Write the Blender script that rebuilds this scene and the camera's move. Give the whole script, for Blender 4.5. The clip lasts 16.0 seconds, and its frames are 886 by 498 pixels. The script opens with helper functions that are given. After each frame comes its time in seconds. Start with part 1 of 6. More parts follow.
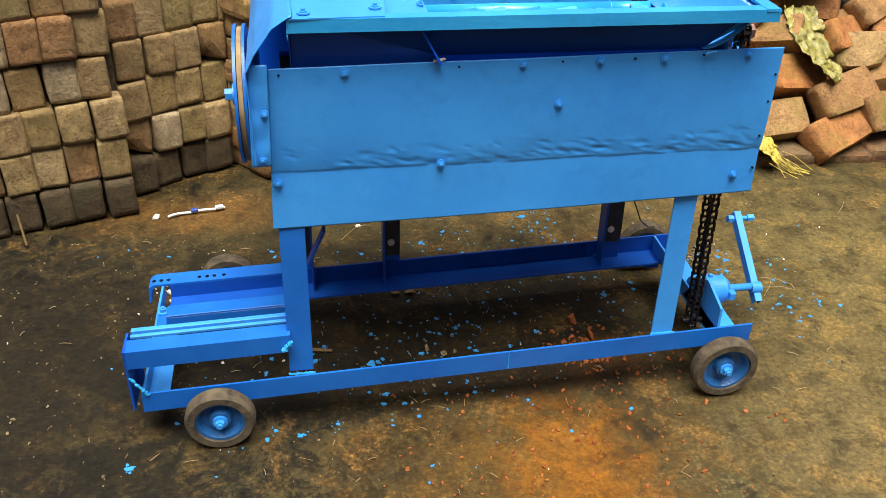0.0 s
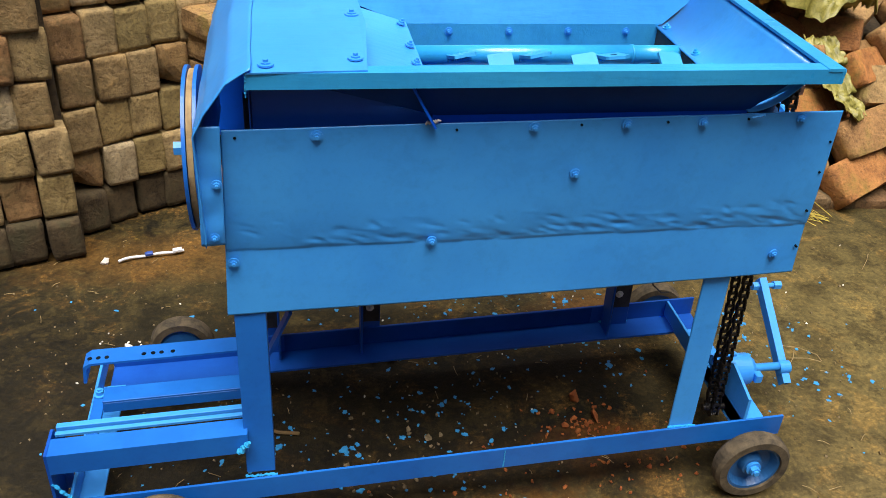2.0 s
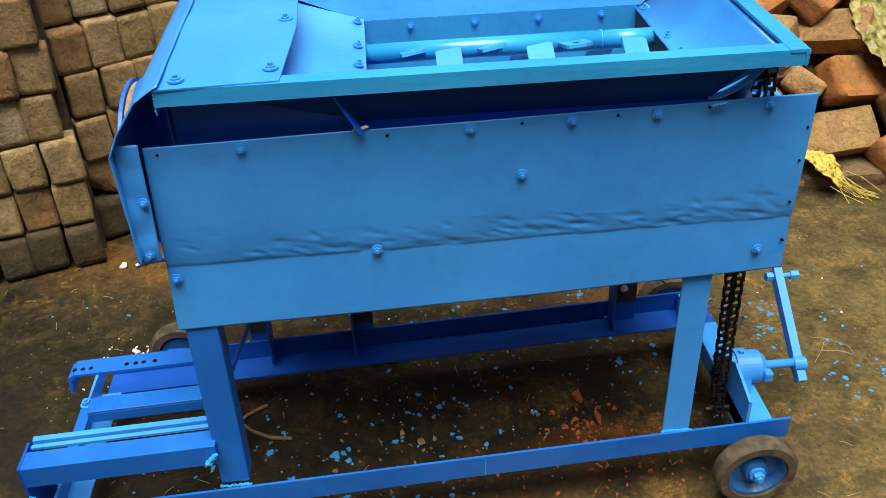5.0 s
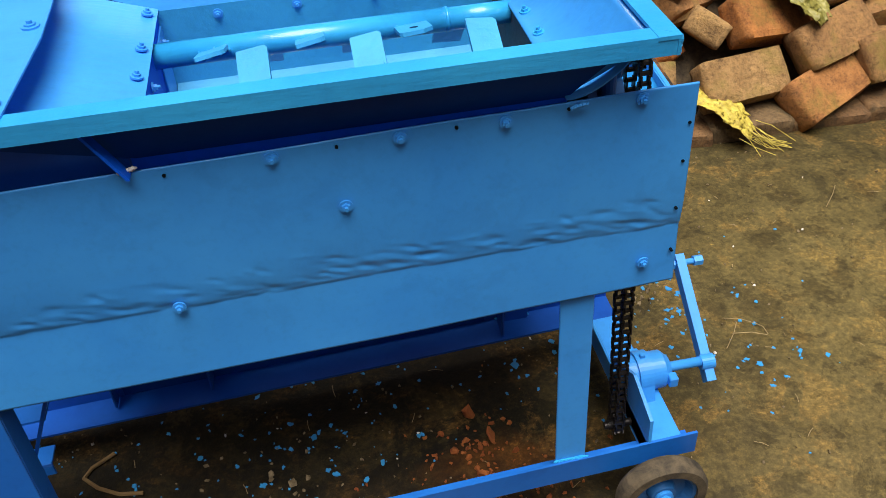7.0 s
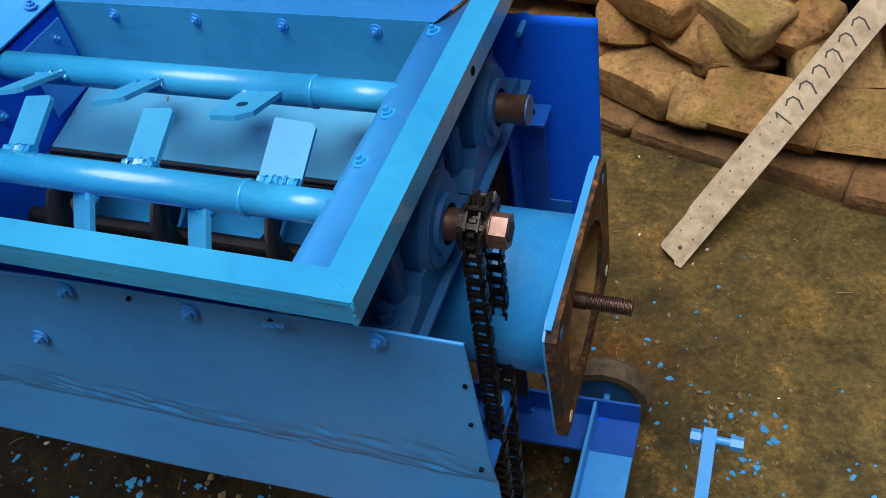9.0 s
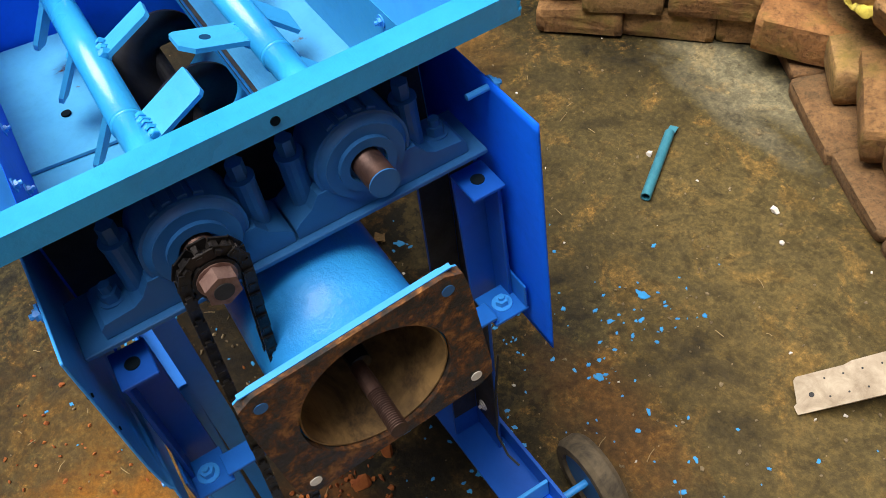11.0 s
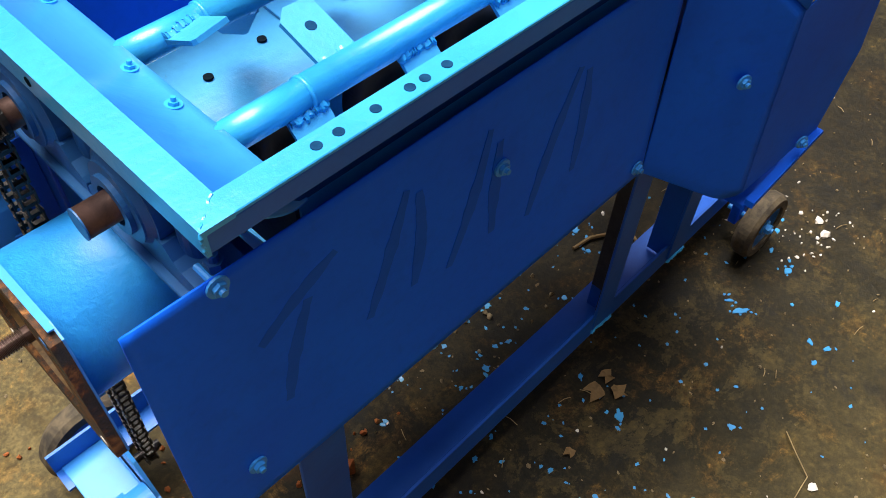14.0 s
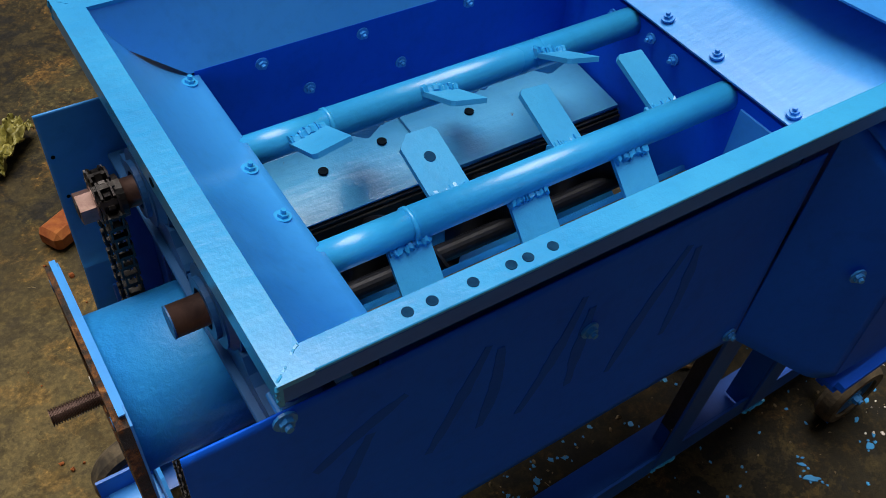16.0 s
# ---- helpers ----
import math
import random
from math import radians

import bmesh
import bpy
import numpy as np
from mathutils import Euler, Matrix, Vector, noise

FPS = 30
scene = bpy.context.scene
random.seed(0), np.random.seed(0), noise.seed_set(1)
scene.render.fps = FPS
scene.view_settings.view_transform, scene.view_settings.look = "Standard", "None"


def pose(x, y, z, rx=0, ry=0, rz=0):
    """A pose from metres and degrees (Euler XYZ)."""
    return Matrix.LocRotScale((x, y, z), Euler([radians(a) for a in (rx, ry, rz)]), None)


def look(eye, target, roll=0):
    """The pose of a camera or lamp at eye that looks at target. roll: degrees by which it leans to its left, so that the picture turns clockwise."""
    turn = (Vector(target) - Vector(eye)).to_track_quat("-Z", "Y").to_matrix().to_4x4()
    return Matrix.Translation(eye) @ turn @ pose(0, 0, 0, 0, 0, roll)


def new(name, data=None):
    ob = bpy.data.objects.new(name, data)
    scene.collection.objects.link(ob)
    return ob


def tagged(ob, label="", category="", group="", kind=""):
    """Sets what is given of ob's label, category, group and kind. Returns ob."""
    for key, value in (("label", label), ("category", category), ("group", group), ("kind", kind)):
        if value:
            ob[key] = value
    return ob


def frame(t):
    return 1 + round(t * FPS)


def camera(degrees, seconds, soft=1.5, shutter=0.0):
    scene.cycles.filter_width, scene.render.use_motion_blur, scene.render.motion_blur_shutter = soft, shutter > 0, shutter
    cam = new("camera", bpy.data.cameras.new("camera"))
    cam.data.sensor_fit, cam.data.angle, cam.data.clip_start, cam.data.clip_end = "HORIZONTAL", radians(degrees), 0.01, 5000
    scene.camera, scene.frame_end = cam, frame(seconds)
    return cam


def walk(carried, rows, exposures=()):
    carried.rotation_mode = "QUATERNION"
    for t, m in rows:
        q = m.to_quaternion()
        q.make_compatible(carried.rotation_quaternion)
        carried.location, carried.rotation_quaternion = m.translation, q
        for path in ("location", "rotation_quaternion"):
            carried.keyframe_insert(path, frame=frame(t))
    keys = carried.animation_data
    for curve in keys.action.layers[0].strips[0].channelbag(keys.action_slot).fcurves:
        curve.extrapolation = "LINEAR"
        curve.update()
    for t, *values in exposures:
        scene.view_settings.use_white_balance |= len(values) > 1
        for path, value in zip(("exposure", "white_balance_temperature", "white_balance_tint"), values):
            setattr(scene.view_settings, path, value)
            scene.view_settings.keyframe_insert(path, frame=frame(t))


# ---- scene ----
cam = camera(53.2, 16.0, 0.9)
PATH = [
    (0, (0.306, -1.508, 1.441), (0.602, 0.151, 0.363), 2.0),
    (0.5, (0.414, -1.344, 1.429), (0.616, 0.282, 0.284), 1.4),
    (1, (0.448, -1.233, 1.433), (0.694, 0.417, 0.329), 3.4),
    (1.5, (0.382, -1.181, 1.423), (0.691, 0.475, 0.346), 3.5),
    (2, (0.34, -1.175, 1.418), (0.682, 0.472, 0.336), 4.0),
    (2.5, (0.329, -1.172, 1.416), (0.696, 0.487, 0.361), 4.9),
    (3, (0.353, -1.195, 1.431), (0.716, 0.467, 0.38), 4.0),
    (5.5, (0.694, -1.096, 1.432), (0.786, 0.529, 0.27), -2.6),
    (6, (0.772, -1.042, 1.433), (0.882, 0.556, 0.236), -2.5),
    (6.5, (0.725, -0.948, 1.416), (0.837, 0.631, 0.194), -0.6),
    (7, (0.784, -0.859, 1.398), (1.015, 0.679, 0.14), -3.7),
    (7.5, (1.036, -0.759, 1.383), (1.128, 0.743, 0.065), -4.2),
    (8, (1.182, -0.647, 1.394), (1.028, 0.812, 0.035), -5.2),
    (8.5, (1.313, -0.434, 1.361), (0.988, 0.942, -0.054), -5.2),
    (8.7, (1.361, -0.383, 1.378), (0.906, 0.939, -0.052), -8.2),
    (10.8, (1.775, 0.083, 1.405), (0.621, 0.76, -0.082), -10.0),
    (11, (1.76, 0.165, 1.389), (0.553, 0.67, -0.124), -11.3),
    (11.5, (1.75, 0.384, 1.403), (0.495, 0.496, -0.15), -8.6),
    (12, (1.686, 0.496, 1.396), (0.444, 0.41, -0.17), -9.0),
    (12.5, (1.543, 0.611, 1.352), (0.354, 0.342, -0.234), -5.9),
    (13, (1.456, 0.719, 1.349), (0.4, 0.1, -0.233), -10.8),
    (13.5, (1.386, 0.884, 1.356), (0.47, 0.063, -0.221), -6.9),
    (14, (1.355, 0.895, 1.385), (0.446, -0.013, -0.147), 0.4),
    (14.5, (1.327, 0.892, 1.4), (0.372, -0.043, -0.088), 7.2),
    (15, (1.317, 0.897, 1.422), (0.368, -0.106, -0.025), 8.6),
    (15.5, (1.326, 0.891, 1.447), (0.392, -0.163, 0.027), 8.0),
    (16, (1.309, 0.831, 1.45), (0.508, -0.248, -0.03), 5.6),
]
EXPOSURES = [(0, 0.66), (1, 0.46), (3, 0.40), (5.5, 0.35), (7, 0.22), (8, 0.05), (8.5, -0.30), (8.7, -0.30), (10.8, 0.35), (11.5, 0.52), (12, 0.62), (12.5, 0.32), (13, 0.06), (13.5, 0.84), (14, 0.74), (14.5, 0.30), (15, 0.05), (15.5, -0.22), (16, -0.45)]
walk(cam, [(t, look(eye, target, roll)) for t, eye, target, roll in PATH], EXPOSURES)

# ---- light ----
world = bpy.data.worlds.new("yard_sky")
world.use_nodes = True
scene.world = world
wn = world.node_tree.nodes
sky = wn.new("ShaderNodeTexSky")
sky.sky_type = "NISHITA"
sky.sun_disc = False
sky.sun_elevation, sky.sun_rotation = radians(76), radians(183)
sky.air_density, sky.dust_density, sky.ozone_density = 1.0, 6.0, 0.5
wn["Background"].inputs["Strength"].default_value = 0.05
world.node_tree.links.new(sky.outputs["Color"], wn["Background"].inputs["Color"])
sun = new("sun", bpy.data.lights.new("sun", "SUN"))
sun.data.energy, sun.data.angle, sun.data.color = 5.0, radians(46), (1.0, 0.95, 0.88)
sun.matrix_world = look((0.62, -1.0, 5.6), (0.7, 0.2, 0.5))


# ---- materials ----
def material(name):
    m = bpy.data.materials.new(name)
    m.use_nodes = True
    nt = m.node_tree
    return m, nt, nt.nodes["Principled BSDF"]


def noise_node(nt, scale, detail=6.0, rough=0.6, coord="Object", dist=0.0):
    tc = nt.nodes.new("ShaderNodeTexCoord")
    n = nt.nodes.new("ShaderNodeTexNoise")
    n.inputs["Scale"].default_value = scale
    n.inputs["Detail"].default_value = detail
    n.inputs["Roughness"].default_value = rough
    n.inputs["Distortion"].default_value = dist
    nt.links.new(tc.outputs[coord], n.inputs["Vector"])
    return n


def ramp(nt, src, stops):
    r = nt.nodes.new("ShaderNodeValToRGB")
    while len(r.color_ramp.elements) < len(stops):
        r.color_ramp.elements.new(0.5)
    for e, (pos, col) in zip(r.color_ramp.elements, stops):
        e.position = pos
        e.color = (*col, 1) if len(col) == 3 else col
    nt.links.new(src, r.inputs["Fac"])
    return r.outputs["Color"]


def mix(nt, fac, a, b, mode="MIX"):
    n = nt.nodes.new("ShaderNodeMix")
    n.data_type, n.blend_type = "RGBA", mode
    for k, v in ((0, fac), (6, a), (7, b)):
        if isinstance(v, (int, float)):
            n.inputs[k].default_value = v
        elif isinstance(v, tuple):
            n.inputs[k].default_value = (*v, 1)
        else:
            nt.links.new(v, n.inputs[k])
    return n.outputs[2]


def bump(nt, bsdf, src, strength, distance=0.002, under=None):
    b = nt.nodes.new("ShaderNodeBump")
    b.inputs["Strength"].default_value, b.inputs["Distance"].default_value = strength, distance
    nt.links.new(src, b.inputs["Height"])
    if under:
        nt.links.new(under, b.inputs["Normal"])
    nt.links.new(b.outputs["Normal"], bsdf.inputs["Normal"])
    return b.outputs["Normal"]


def grey(nt, src, lo, hi):
    m = nt.nodes.new("ShaderNodeMapRange")
    m.inputs["To Min"].default_value, m.inputs["To Max"].default_value = lo, hi
    nt.links.new(src, m.inputs["Value"])
    return m.outputs["Result"]


def paint(name, light, deep, gloss=(0.28, 0.45), rust=0.0, wet=0.12, peel=0.10, streak=0.12):
    m, nt, p = material(name)
    big = noise_node(nt, 5.0, 4, 0.55)
    fine = noise_node(nt, 90.0, 5, 0.65)
    col = ramp(nt, big.outputs["Fac"], [(0.32, deep), (0.68, light)])
    speck = ramp(nt, fine.outputs["Fac"], [(0.30, (0.72, 0.72, 0.72)), (0.5, (1, 1, 1))])
    col = mix(nt, 0.22, col, speck, "MULTIPLY")
    smear = noise_node(nt, 13.0, 7, 0.7, dist=0.3)
    dull = ramp(nt, smear.outputs["Fac"], [(0.36, (0.66, 0.68, 0.72)), (0.47, (1, 1, 1)), (0.60, (1, 1, 1)), (0.70, (1.25, 1.12, 1.04))])
    col = mix(nt, 0.26, col, dull, "MULTIPLY")
    if rust:
        rn = noise_node(nt, 16.0, 8, 0.7, dist=0.6)
        mask = ramp(nt, rn.outputs["Fac"], [(0.64 - 0.1 * rust, (0, 0, 0)), (0.70 - 0.1 * rust, (1, 1, 1))])
        col = mix(nt, mask, col, (0.10, 0.055, 0.03))
    nt.links.new(col, p.inputs["Base Color"])
    nt.links.new(grey(nt, big.outputs["Fac"], gloss[0], gloss[1]), p.inputs["Roughness"])
    p.inputs["Coat Weight"].default_value = wet
    p.inputs["Specular IOR Level"].default_value = 0.12 if wet == 0.0 else 0.36
    p.inputs["Coat Roughness"].default_value = 0.18
    brush = noise_node(nt, 60.0, 4, 0.55)
    along = nt.nodes.new("ShaderNodeMapping")
    along.inputs["Scale"].default_value = (0.16, 1.0, 1.0)
    nt.links.new(brush.inputs["Vector"].links[0].from_socket, along.inputs["Vector"])
    nt.links.new(along.outputs["Vector"], brush.inputs["Vector"])
    n1 = bump(nt, p, brush.outputs["Fac"], streak, 0.003)
    bump(nt, p, fine.outputs["Fac"], peel, 0.001 if peel < 0.2 else 0.0025, n1)
    return m


BLUE = paint("blue_gloss_paint", (0.050, 0.325, 0.82), (0.036, 0.272, 0.76))
BLUE_THICK = paint("thick_brushed_blue_paint", (0.036, 0.395, 0.77), (0.020, 0.30, 0.68), (0.18, 0.45), 0.0, 0.5, 0.22, 0.28)
# the same blue darkened for faces that lie in shade
SHADED_BLUE = paint("blue_paint_in_shade", (0.004, 0.120, 0.80), (0.003, 0.092, 0.70), (0.42, 0.6), 0.0, 0.0)
BLUE_PEEL = paint("orange_peel_blue_paint", (0.030, 0.34, 0.78), (0.016, 0.24, 0.68), (0.40, 0.52), 0.0, 0.12, 0.6)
BLUE_MID = paint("mid_blue_paint", (0.012, 0.155, 0.58), (0.007, 0.108, 0.48), (0.3, 0.5), 0.0, 0.15)
# frame blue with the shade of back rail, legs and gap mixed in
SHADED_NAVY = paint("navy_blue_paint_in_shade", (0.006, 0.100, 0.50), (0.003, 0.062, 0.36), (0.35, 0.55), 0.0, 0.05)
# back cover and guard blue with the shade of that side mixed in
COVER_SHADE_BLUE = paint("cover_blue_paint_in_shade", (0.005, 0.135, 0.92), (0.004, 0.112, 0.84), (0.42, 0.6), 0.0, 0.0)
BLUE_BRUSHED = paint("brushed_blue_gloss_paint", (0.050, 0.340, 0.82), (0.036, 0.280, 0.75), (0.24, 0.40), 0.0, 0.3, 0.14, 0.30)
BLUE_WORN = paint("wet_blue_liner_paint", (0.085, 0.37, 0.64), (0.050, 0.27, 0.53), (0.12, 0.30), 0.10, 0.4, 0.2, 0.40)
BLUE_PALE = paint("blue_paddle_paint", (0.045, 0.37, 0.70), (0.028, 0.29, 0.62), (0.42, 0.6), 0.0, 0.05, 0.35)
STROKE = paint("darker_blue_brushed_paint", (0.0042, 0.104, 0.68), (0.0032, 0.084, 0.58), (0.42, 0.6), 0.0, 0.0)


def rough_metal(name, a, b, metal, r, scale=30.0, relief=0.4):
    m, nt, p = material(name)
    n = noise_node(nt, scale, 8, 0.7, dist=0.4)
    n2 = noise_node(nt, scale * 6, 6, 0.6)
    col = ramp(nt, n.outputs["Fac"], [(0.35, a), (0.62, b)])
    nt.links.new(col, p.inputs["Base Color"])
    p.inputs["Metallic"].default_value = metal
    nt.links.new(grey(nt, n2.outputs["Fac"], r - 0.12, r + 0.15), p.inputs["Roughness"])
    bump(nt, p, n.outputs["Fac"], relief, 0.003)
    return m


RUST, nt, p = material("rusty_cast_iron")
r1 = noise_node(nt, 30.0, 10, 0.78, dist=0.15)
r2 = noise_node(nt, 120.0, 6, 0.7)
rc = ramp(nt, r1.outputs["Fac"], [(0.36, (0.022, 0.022, 0.024)), (0.46, (0.045, 0.035, 0.028)), (0.52, (0.12, 0.045, 0.014)), (0.60, (0.30, 0.13, 0.035)), (0.70, (0.40, 0.22, 0.08))])
rf = ramp(nt, r2.outputs["Fac"], [(0.36, (0.35, 0.33, 0.3)), (0.52, (1, 1, 1)), (0.66, (1.5, 1.4, 1.3))])
nt.links.new(mix(nt, 0.7, rc, rf, "MULTIPLY"), p.inputs["Base Color"])
nt.links.new(grey(nt, r1.outputs["Fac"], 0.25, 1.0), p.inputs["Roughness"])
p.inputs["Metallic"].default_value = 0.15
bump(nt, p, r2.outputs["Fac"], 0.7, 0.002, bump(nt, p, r1.outputs["Fac"], 1.0, 0.006))
RUST_IN = rough_metal("rusty_pipe_bore", (0.05, 0.03, 0.015), (0.32, 0.19, 0.07), 0.1, 0.65, 14.0, 0.5)
STEEL = rough_metal("bare_shaft_steel", (0.05, 0.028, 0.024), (0.11, 0.062, 0.05), 0.6, 0.42, 40.0, 0.15)
NUTSTEEL = rough_metal("pinkish_worn_nut", (0.14, 0.075, 0.06), (0.29, 0.185, 0.16), 0.6, 0.4, 50.0, 0.2)
CHAIN = rough_metal("greasy_black_chain", (0.008, 0.008, 0.009), (0.035, 0.03, 0.028), 0.6, 0.35, 60.0, 0.3)
CASTING = paint("blue_sprayed_casting", (0.026, 0.140, 0.36), (0.015, 0.088, 0.26), (0.35, 0.55), 0.0, 0.1)
TYRE = rough_metal("dusty_rubber_tyre", (0.026, 0.021, 0.015), (0.12, 0.090, 0.052), 0.0, 0.85, 25.0, 0.3)
RUBBER = rough_metal("black_rubber", (0.010, 0.010, 0.011), (0.028, 0.027, 0.026), 0.0, 0.6, 25.0, 0.2)
BELT = rough_metal("worn_tan_belt", (0.20, 0.13, 0.06), (0.38, 0.27, 0.13), 0.0, 0.8, 30.0, 0.2)
HOLE = rough_metal("shadowed_hole", (0.003, 0.006, 0.010), (0.008, 0.014, 0.02), 0.0, 0.8, 20.0, 0.1)
HOLE.node_tree.nodes["Principled BSDF"].inputs["Specular IOR Level"].default_value = 0.0
HOLE_BLUE = rough_metal("shadowed_blue_hole", (0.006, 0.030, 0.08), (0.010, 0.055, 0.13), 0.0, 0.8, 60.0, 0.1)
HOLE_BLUE.node_tree.nodes["Principled BSDF"].inputs["Specular IOR Level"].default_value = 0.0
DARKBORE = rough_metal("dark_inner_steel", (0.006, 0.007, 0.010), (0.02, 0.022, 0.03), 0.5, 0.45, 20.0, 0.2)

# beaten earth and cement floor, damp in places, with brick dust spilt on it and shade painted under the machine
FLOOR, nt, p = material("stained_and_shaded_cement_mud_floor")
g1 = noise_node(nt, 2.2, 8, 0.62, dist=0.5)
g2 = noise_node(nt, 12.0, 8, 0.70, dist=0.25)
g3 = noise_node(nt, 85.0, 8, 0.75)
g4 = noise_node(nt, 320.0, 3, 0.6)
g5 = noise_node(nt, 26.0, 7, 0.72, dist=0.3)
base = ramp(nt, g1.outputs["Fac"], [(0.30, (0.007, 0.0062, 0.0035)), (0.42, (0.018, 0.0145, 0.006)), (0.48, (0.037, 0.0255, 0.0075)), (0.56, (0.036, 0.029, 0.0125)), (0.64, (0.055, 0.046, 0.023)), (0.76, (0.088, 0.078, 0.045))])
patch = ramp(nt, g2.outputs["Fac"], [(0.36, (0.30, 0.29, 0.28)), (0.46, (0.85, 0.83, 0.8)), (0.54, (1.05, 1.0, 0.95)), (0.66, (1.7, 1.62, 1.45))])
col = mix(nt, 0.9, base, patch, "MULTIPLY")
# flaking orange brown crusts and black damp spots
g6 = noise_node(nt, 7.5, 9, 0.74, dist=0.5)
crust = ramp(nt, g6.outputs["Fac"], [(0.53, (0, 0, 0)), (0.575, (0.75, 0.75, 0.75)), (0.66, (0.85, 0.85, 0.85))])
col = mix(nt, crust, col, (0.112, 0.066, 0.024))
darkened = ramp(nt, g6.outputs["Fac"], [(0.38, (0.9, 0.9, 0.9)), (0.45, (0, 0, 0))])
col = mix(nt, darkened, col, (0.010, 0.0085, 0.006))
blot = ramp(nt, g5.outputs["Fac"], [(0.38, (0.42, 0.41, 0.4)), (0.46, (1, 1, 1)), (0.60, (1, 1, 1)), (0.67, (1.8, 1.72, 1.55))])
col = mix(nt, 0.75, col, blot, "MULTIPLY")
grit = ramp(nt, g3.outputs["Fac"], [(0.36, (0.30, 0.29, 0.27)), (0.50, (1, 1, 1)), (0.66, (2.4, 2.3, 2.05))])
col = mix(nt, 0.55, col, grit, "MULTIPLY")
speck = ramp(nt, g4.outputs["Fac"], [(0.35, (0.6, 0.6, 0.58)), (0.5, (1, 1, 1)), (0.68, (1.7, 1.7, 1.6))])
col = mix(nt, 0.35, col, speck, "MULTIPLY")
tc = nt.nodes.new("ShaderNodeTexCoord")


# mask for floor stains and for the shade painted under the machine
def stain_shade_mask(centre, size, soft, breakup, fine=0.5):
    mp = nt.nodes.new("ShaderNodeMapping")
    mp.vector_type = "TEXTURE"
    mp.inputs["Location"].default_value = (*centre, 0)
    mp.inputs["Scale"].default_value = (*size, 1)
    nt.links.new(tc.outputs["Object"], mp.inputs["Vector"])
    ln = nt.nodes.new("ShaderNodeVectorMath")
    ln.operation = "LENGTH"
    nt.links.new(mp.outputs["Vector"], ln.inputs[0])
    out = ln.outputs["Value"]
    for src, amount in ((g2, breakup), (g5, breakup * fine), (g3, breakup * fine * 0.7)):
        ad = nt.nodes.new("ShaderNodeMath")
        ad.operation = "MULTIPLY_ADD"
        nt.links.new(src.outputs["Fac"], ad.inputs[0])
        ad.inputs[1].default_value = amount
        sb = nt.nodes.new("ShaderNodeMath")
        sb.operation = "SUBTRACT"
        nt.links.new(out, sb.inputs[0])
        sb.inputs[1].default_value = amount * 0.5
        nt.links.new(sb.outputs["Value"], ad.inputs[2])
        out = ad.outputs["Value"]
    return ramp(nt, out, [(max(0.0, 0.9 - soft), (1, 1, 1)), (1.0, (0, 0, 0))])


def part_way(fac, mask):
    return mix(nt, fac, (0, 0, 0), mask)


# drier tan floor beyond the outlet, damp ground by the brick stacks
col = mix(nt, part_way(0.88, stain_shade_mask((1.95, 0.50), (0.88, 1.05), 0.75, 0.9)), col, (0.165, 0.126, 0.055))
col = mix(nt, part_way(0.85, stain_shade_mask((-0.35, 0.05), (0.95, 1.0), 0.7, 1.2)), col, (0.0095, 0.0078, 0.0036))
# darker floor behind the machine
col = mix(nt, part_way(0.5, stain_shade_mask((0.15, 0.75), (0.75, 0.38), 0.6, 1.4)), col, (0.0095, 0.0080, 0.0036))
# shade below the machine, put into the floor colour
col = mix(nt, part_way(0.6, stain_shade_mask((0.55, 0.42), (0.75, 0.45), 0.6, 1.3)), col, (0.010, 0.0075, 0.0035))
col = mix(nt, part_way(0.72, stain_shade_mask((0.95, 1.10), (0.85, 0.44), 0.75, 1.2)), col, (0.165, 0.120, 0.052))
col = mix(nt, part_way(0.6, stain_shade_mask((1.60, -0.25), (0.75, 0.60), 0.75, 1.2)), col, (0.215, 0.158, 0.075))
g7 = noise_node(nt, 9.0, 9, 0.75, dist=0.4)
flake = ramp(nt, g7.outputs["Fac"], [(0.53, (0, 0, 0)), (0.545, (0.6, 0.6, 0.6)), (0.64, (0.8, 0.8, 0.8))])
col = mix(nt, flake, col, (0.074, 0.054, 0.022))
# darker ground beside the low end, dry ground by the outlet
col = mix(nt, part_way(0.75, stain_shade_mask((-0.40, 0.30), (0.80, 0.75), 0.6, 0.9)), col, (0.013, 0.0095, 0.0045))
# more of the machine's shade, painted along the trolley
col = mix(nt, part_way(0.65, stain_shade_mask((0.45, 0.24), (0.70, 0.26), 0.5, 0.9)), col, (0.010, 0.0072, 0.0035))
col = mix(nt, part_way(0.35, stain_shade_mask((1.35, 0.88), (0.42, 0.34), 0.7, 1.0)), col, (0.150, 0.100, 0.040))
col = mix(nt, part_way(0.45, stain_shade_mask((0.30, 0.92), (0.75, 0.34), 0.7, 1.3)), col, (0.085, 0.066, 0.030))
# brick dust
col = mix(nt, part_way(0.85, stain_shade_mask((0.80, -0.16), (0.50, 0.26), 0.75, 2.0)), col, (0.115, 0.060, 0.010))
col = mix(nt, part_way(0.9, stain_shade_mask((0.87, -0.24), (0.20, 0.32), 0.8, 2.2)), col, (0.25, 0.095, 0.007))
col = mix(nt, part_way(0.6, stain_shade_mask((1.02, 0.16), (0.17, 0.10), 0.6, 1.2)), col, (0.19, 0.062, 0.007))
col = mix(nt, part_way(0.8, stain_shade_mask((1.17, 0.66), (0.24, 0.11), 0.6, 1.4)), col, (0.12, 0.055, 0.016))
# no dust: painted shadow below the outlet end
col = mix(nt, part_way(0.8, stain_shade_mask((1.02, 0.42), (0.30, 0.13), 0.6, 1.2)), col, (0.014, 0.009, 0.004))
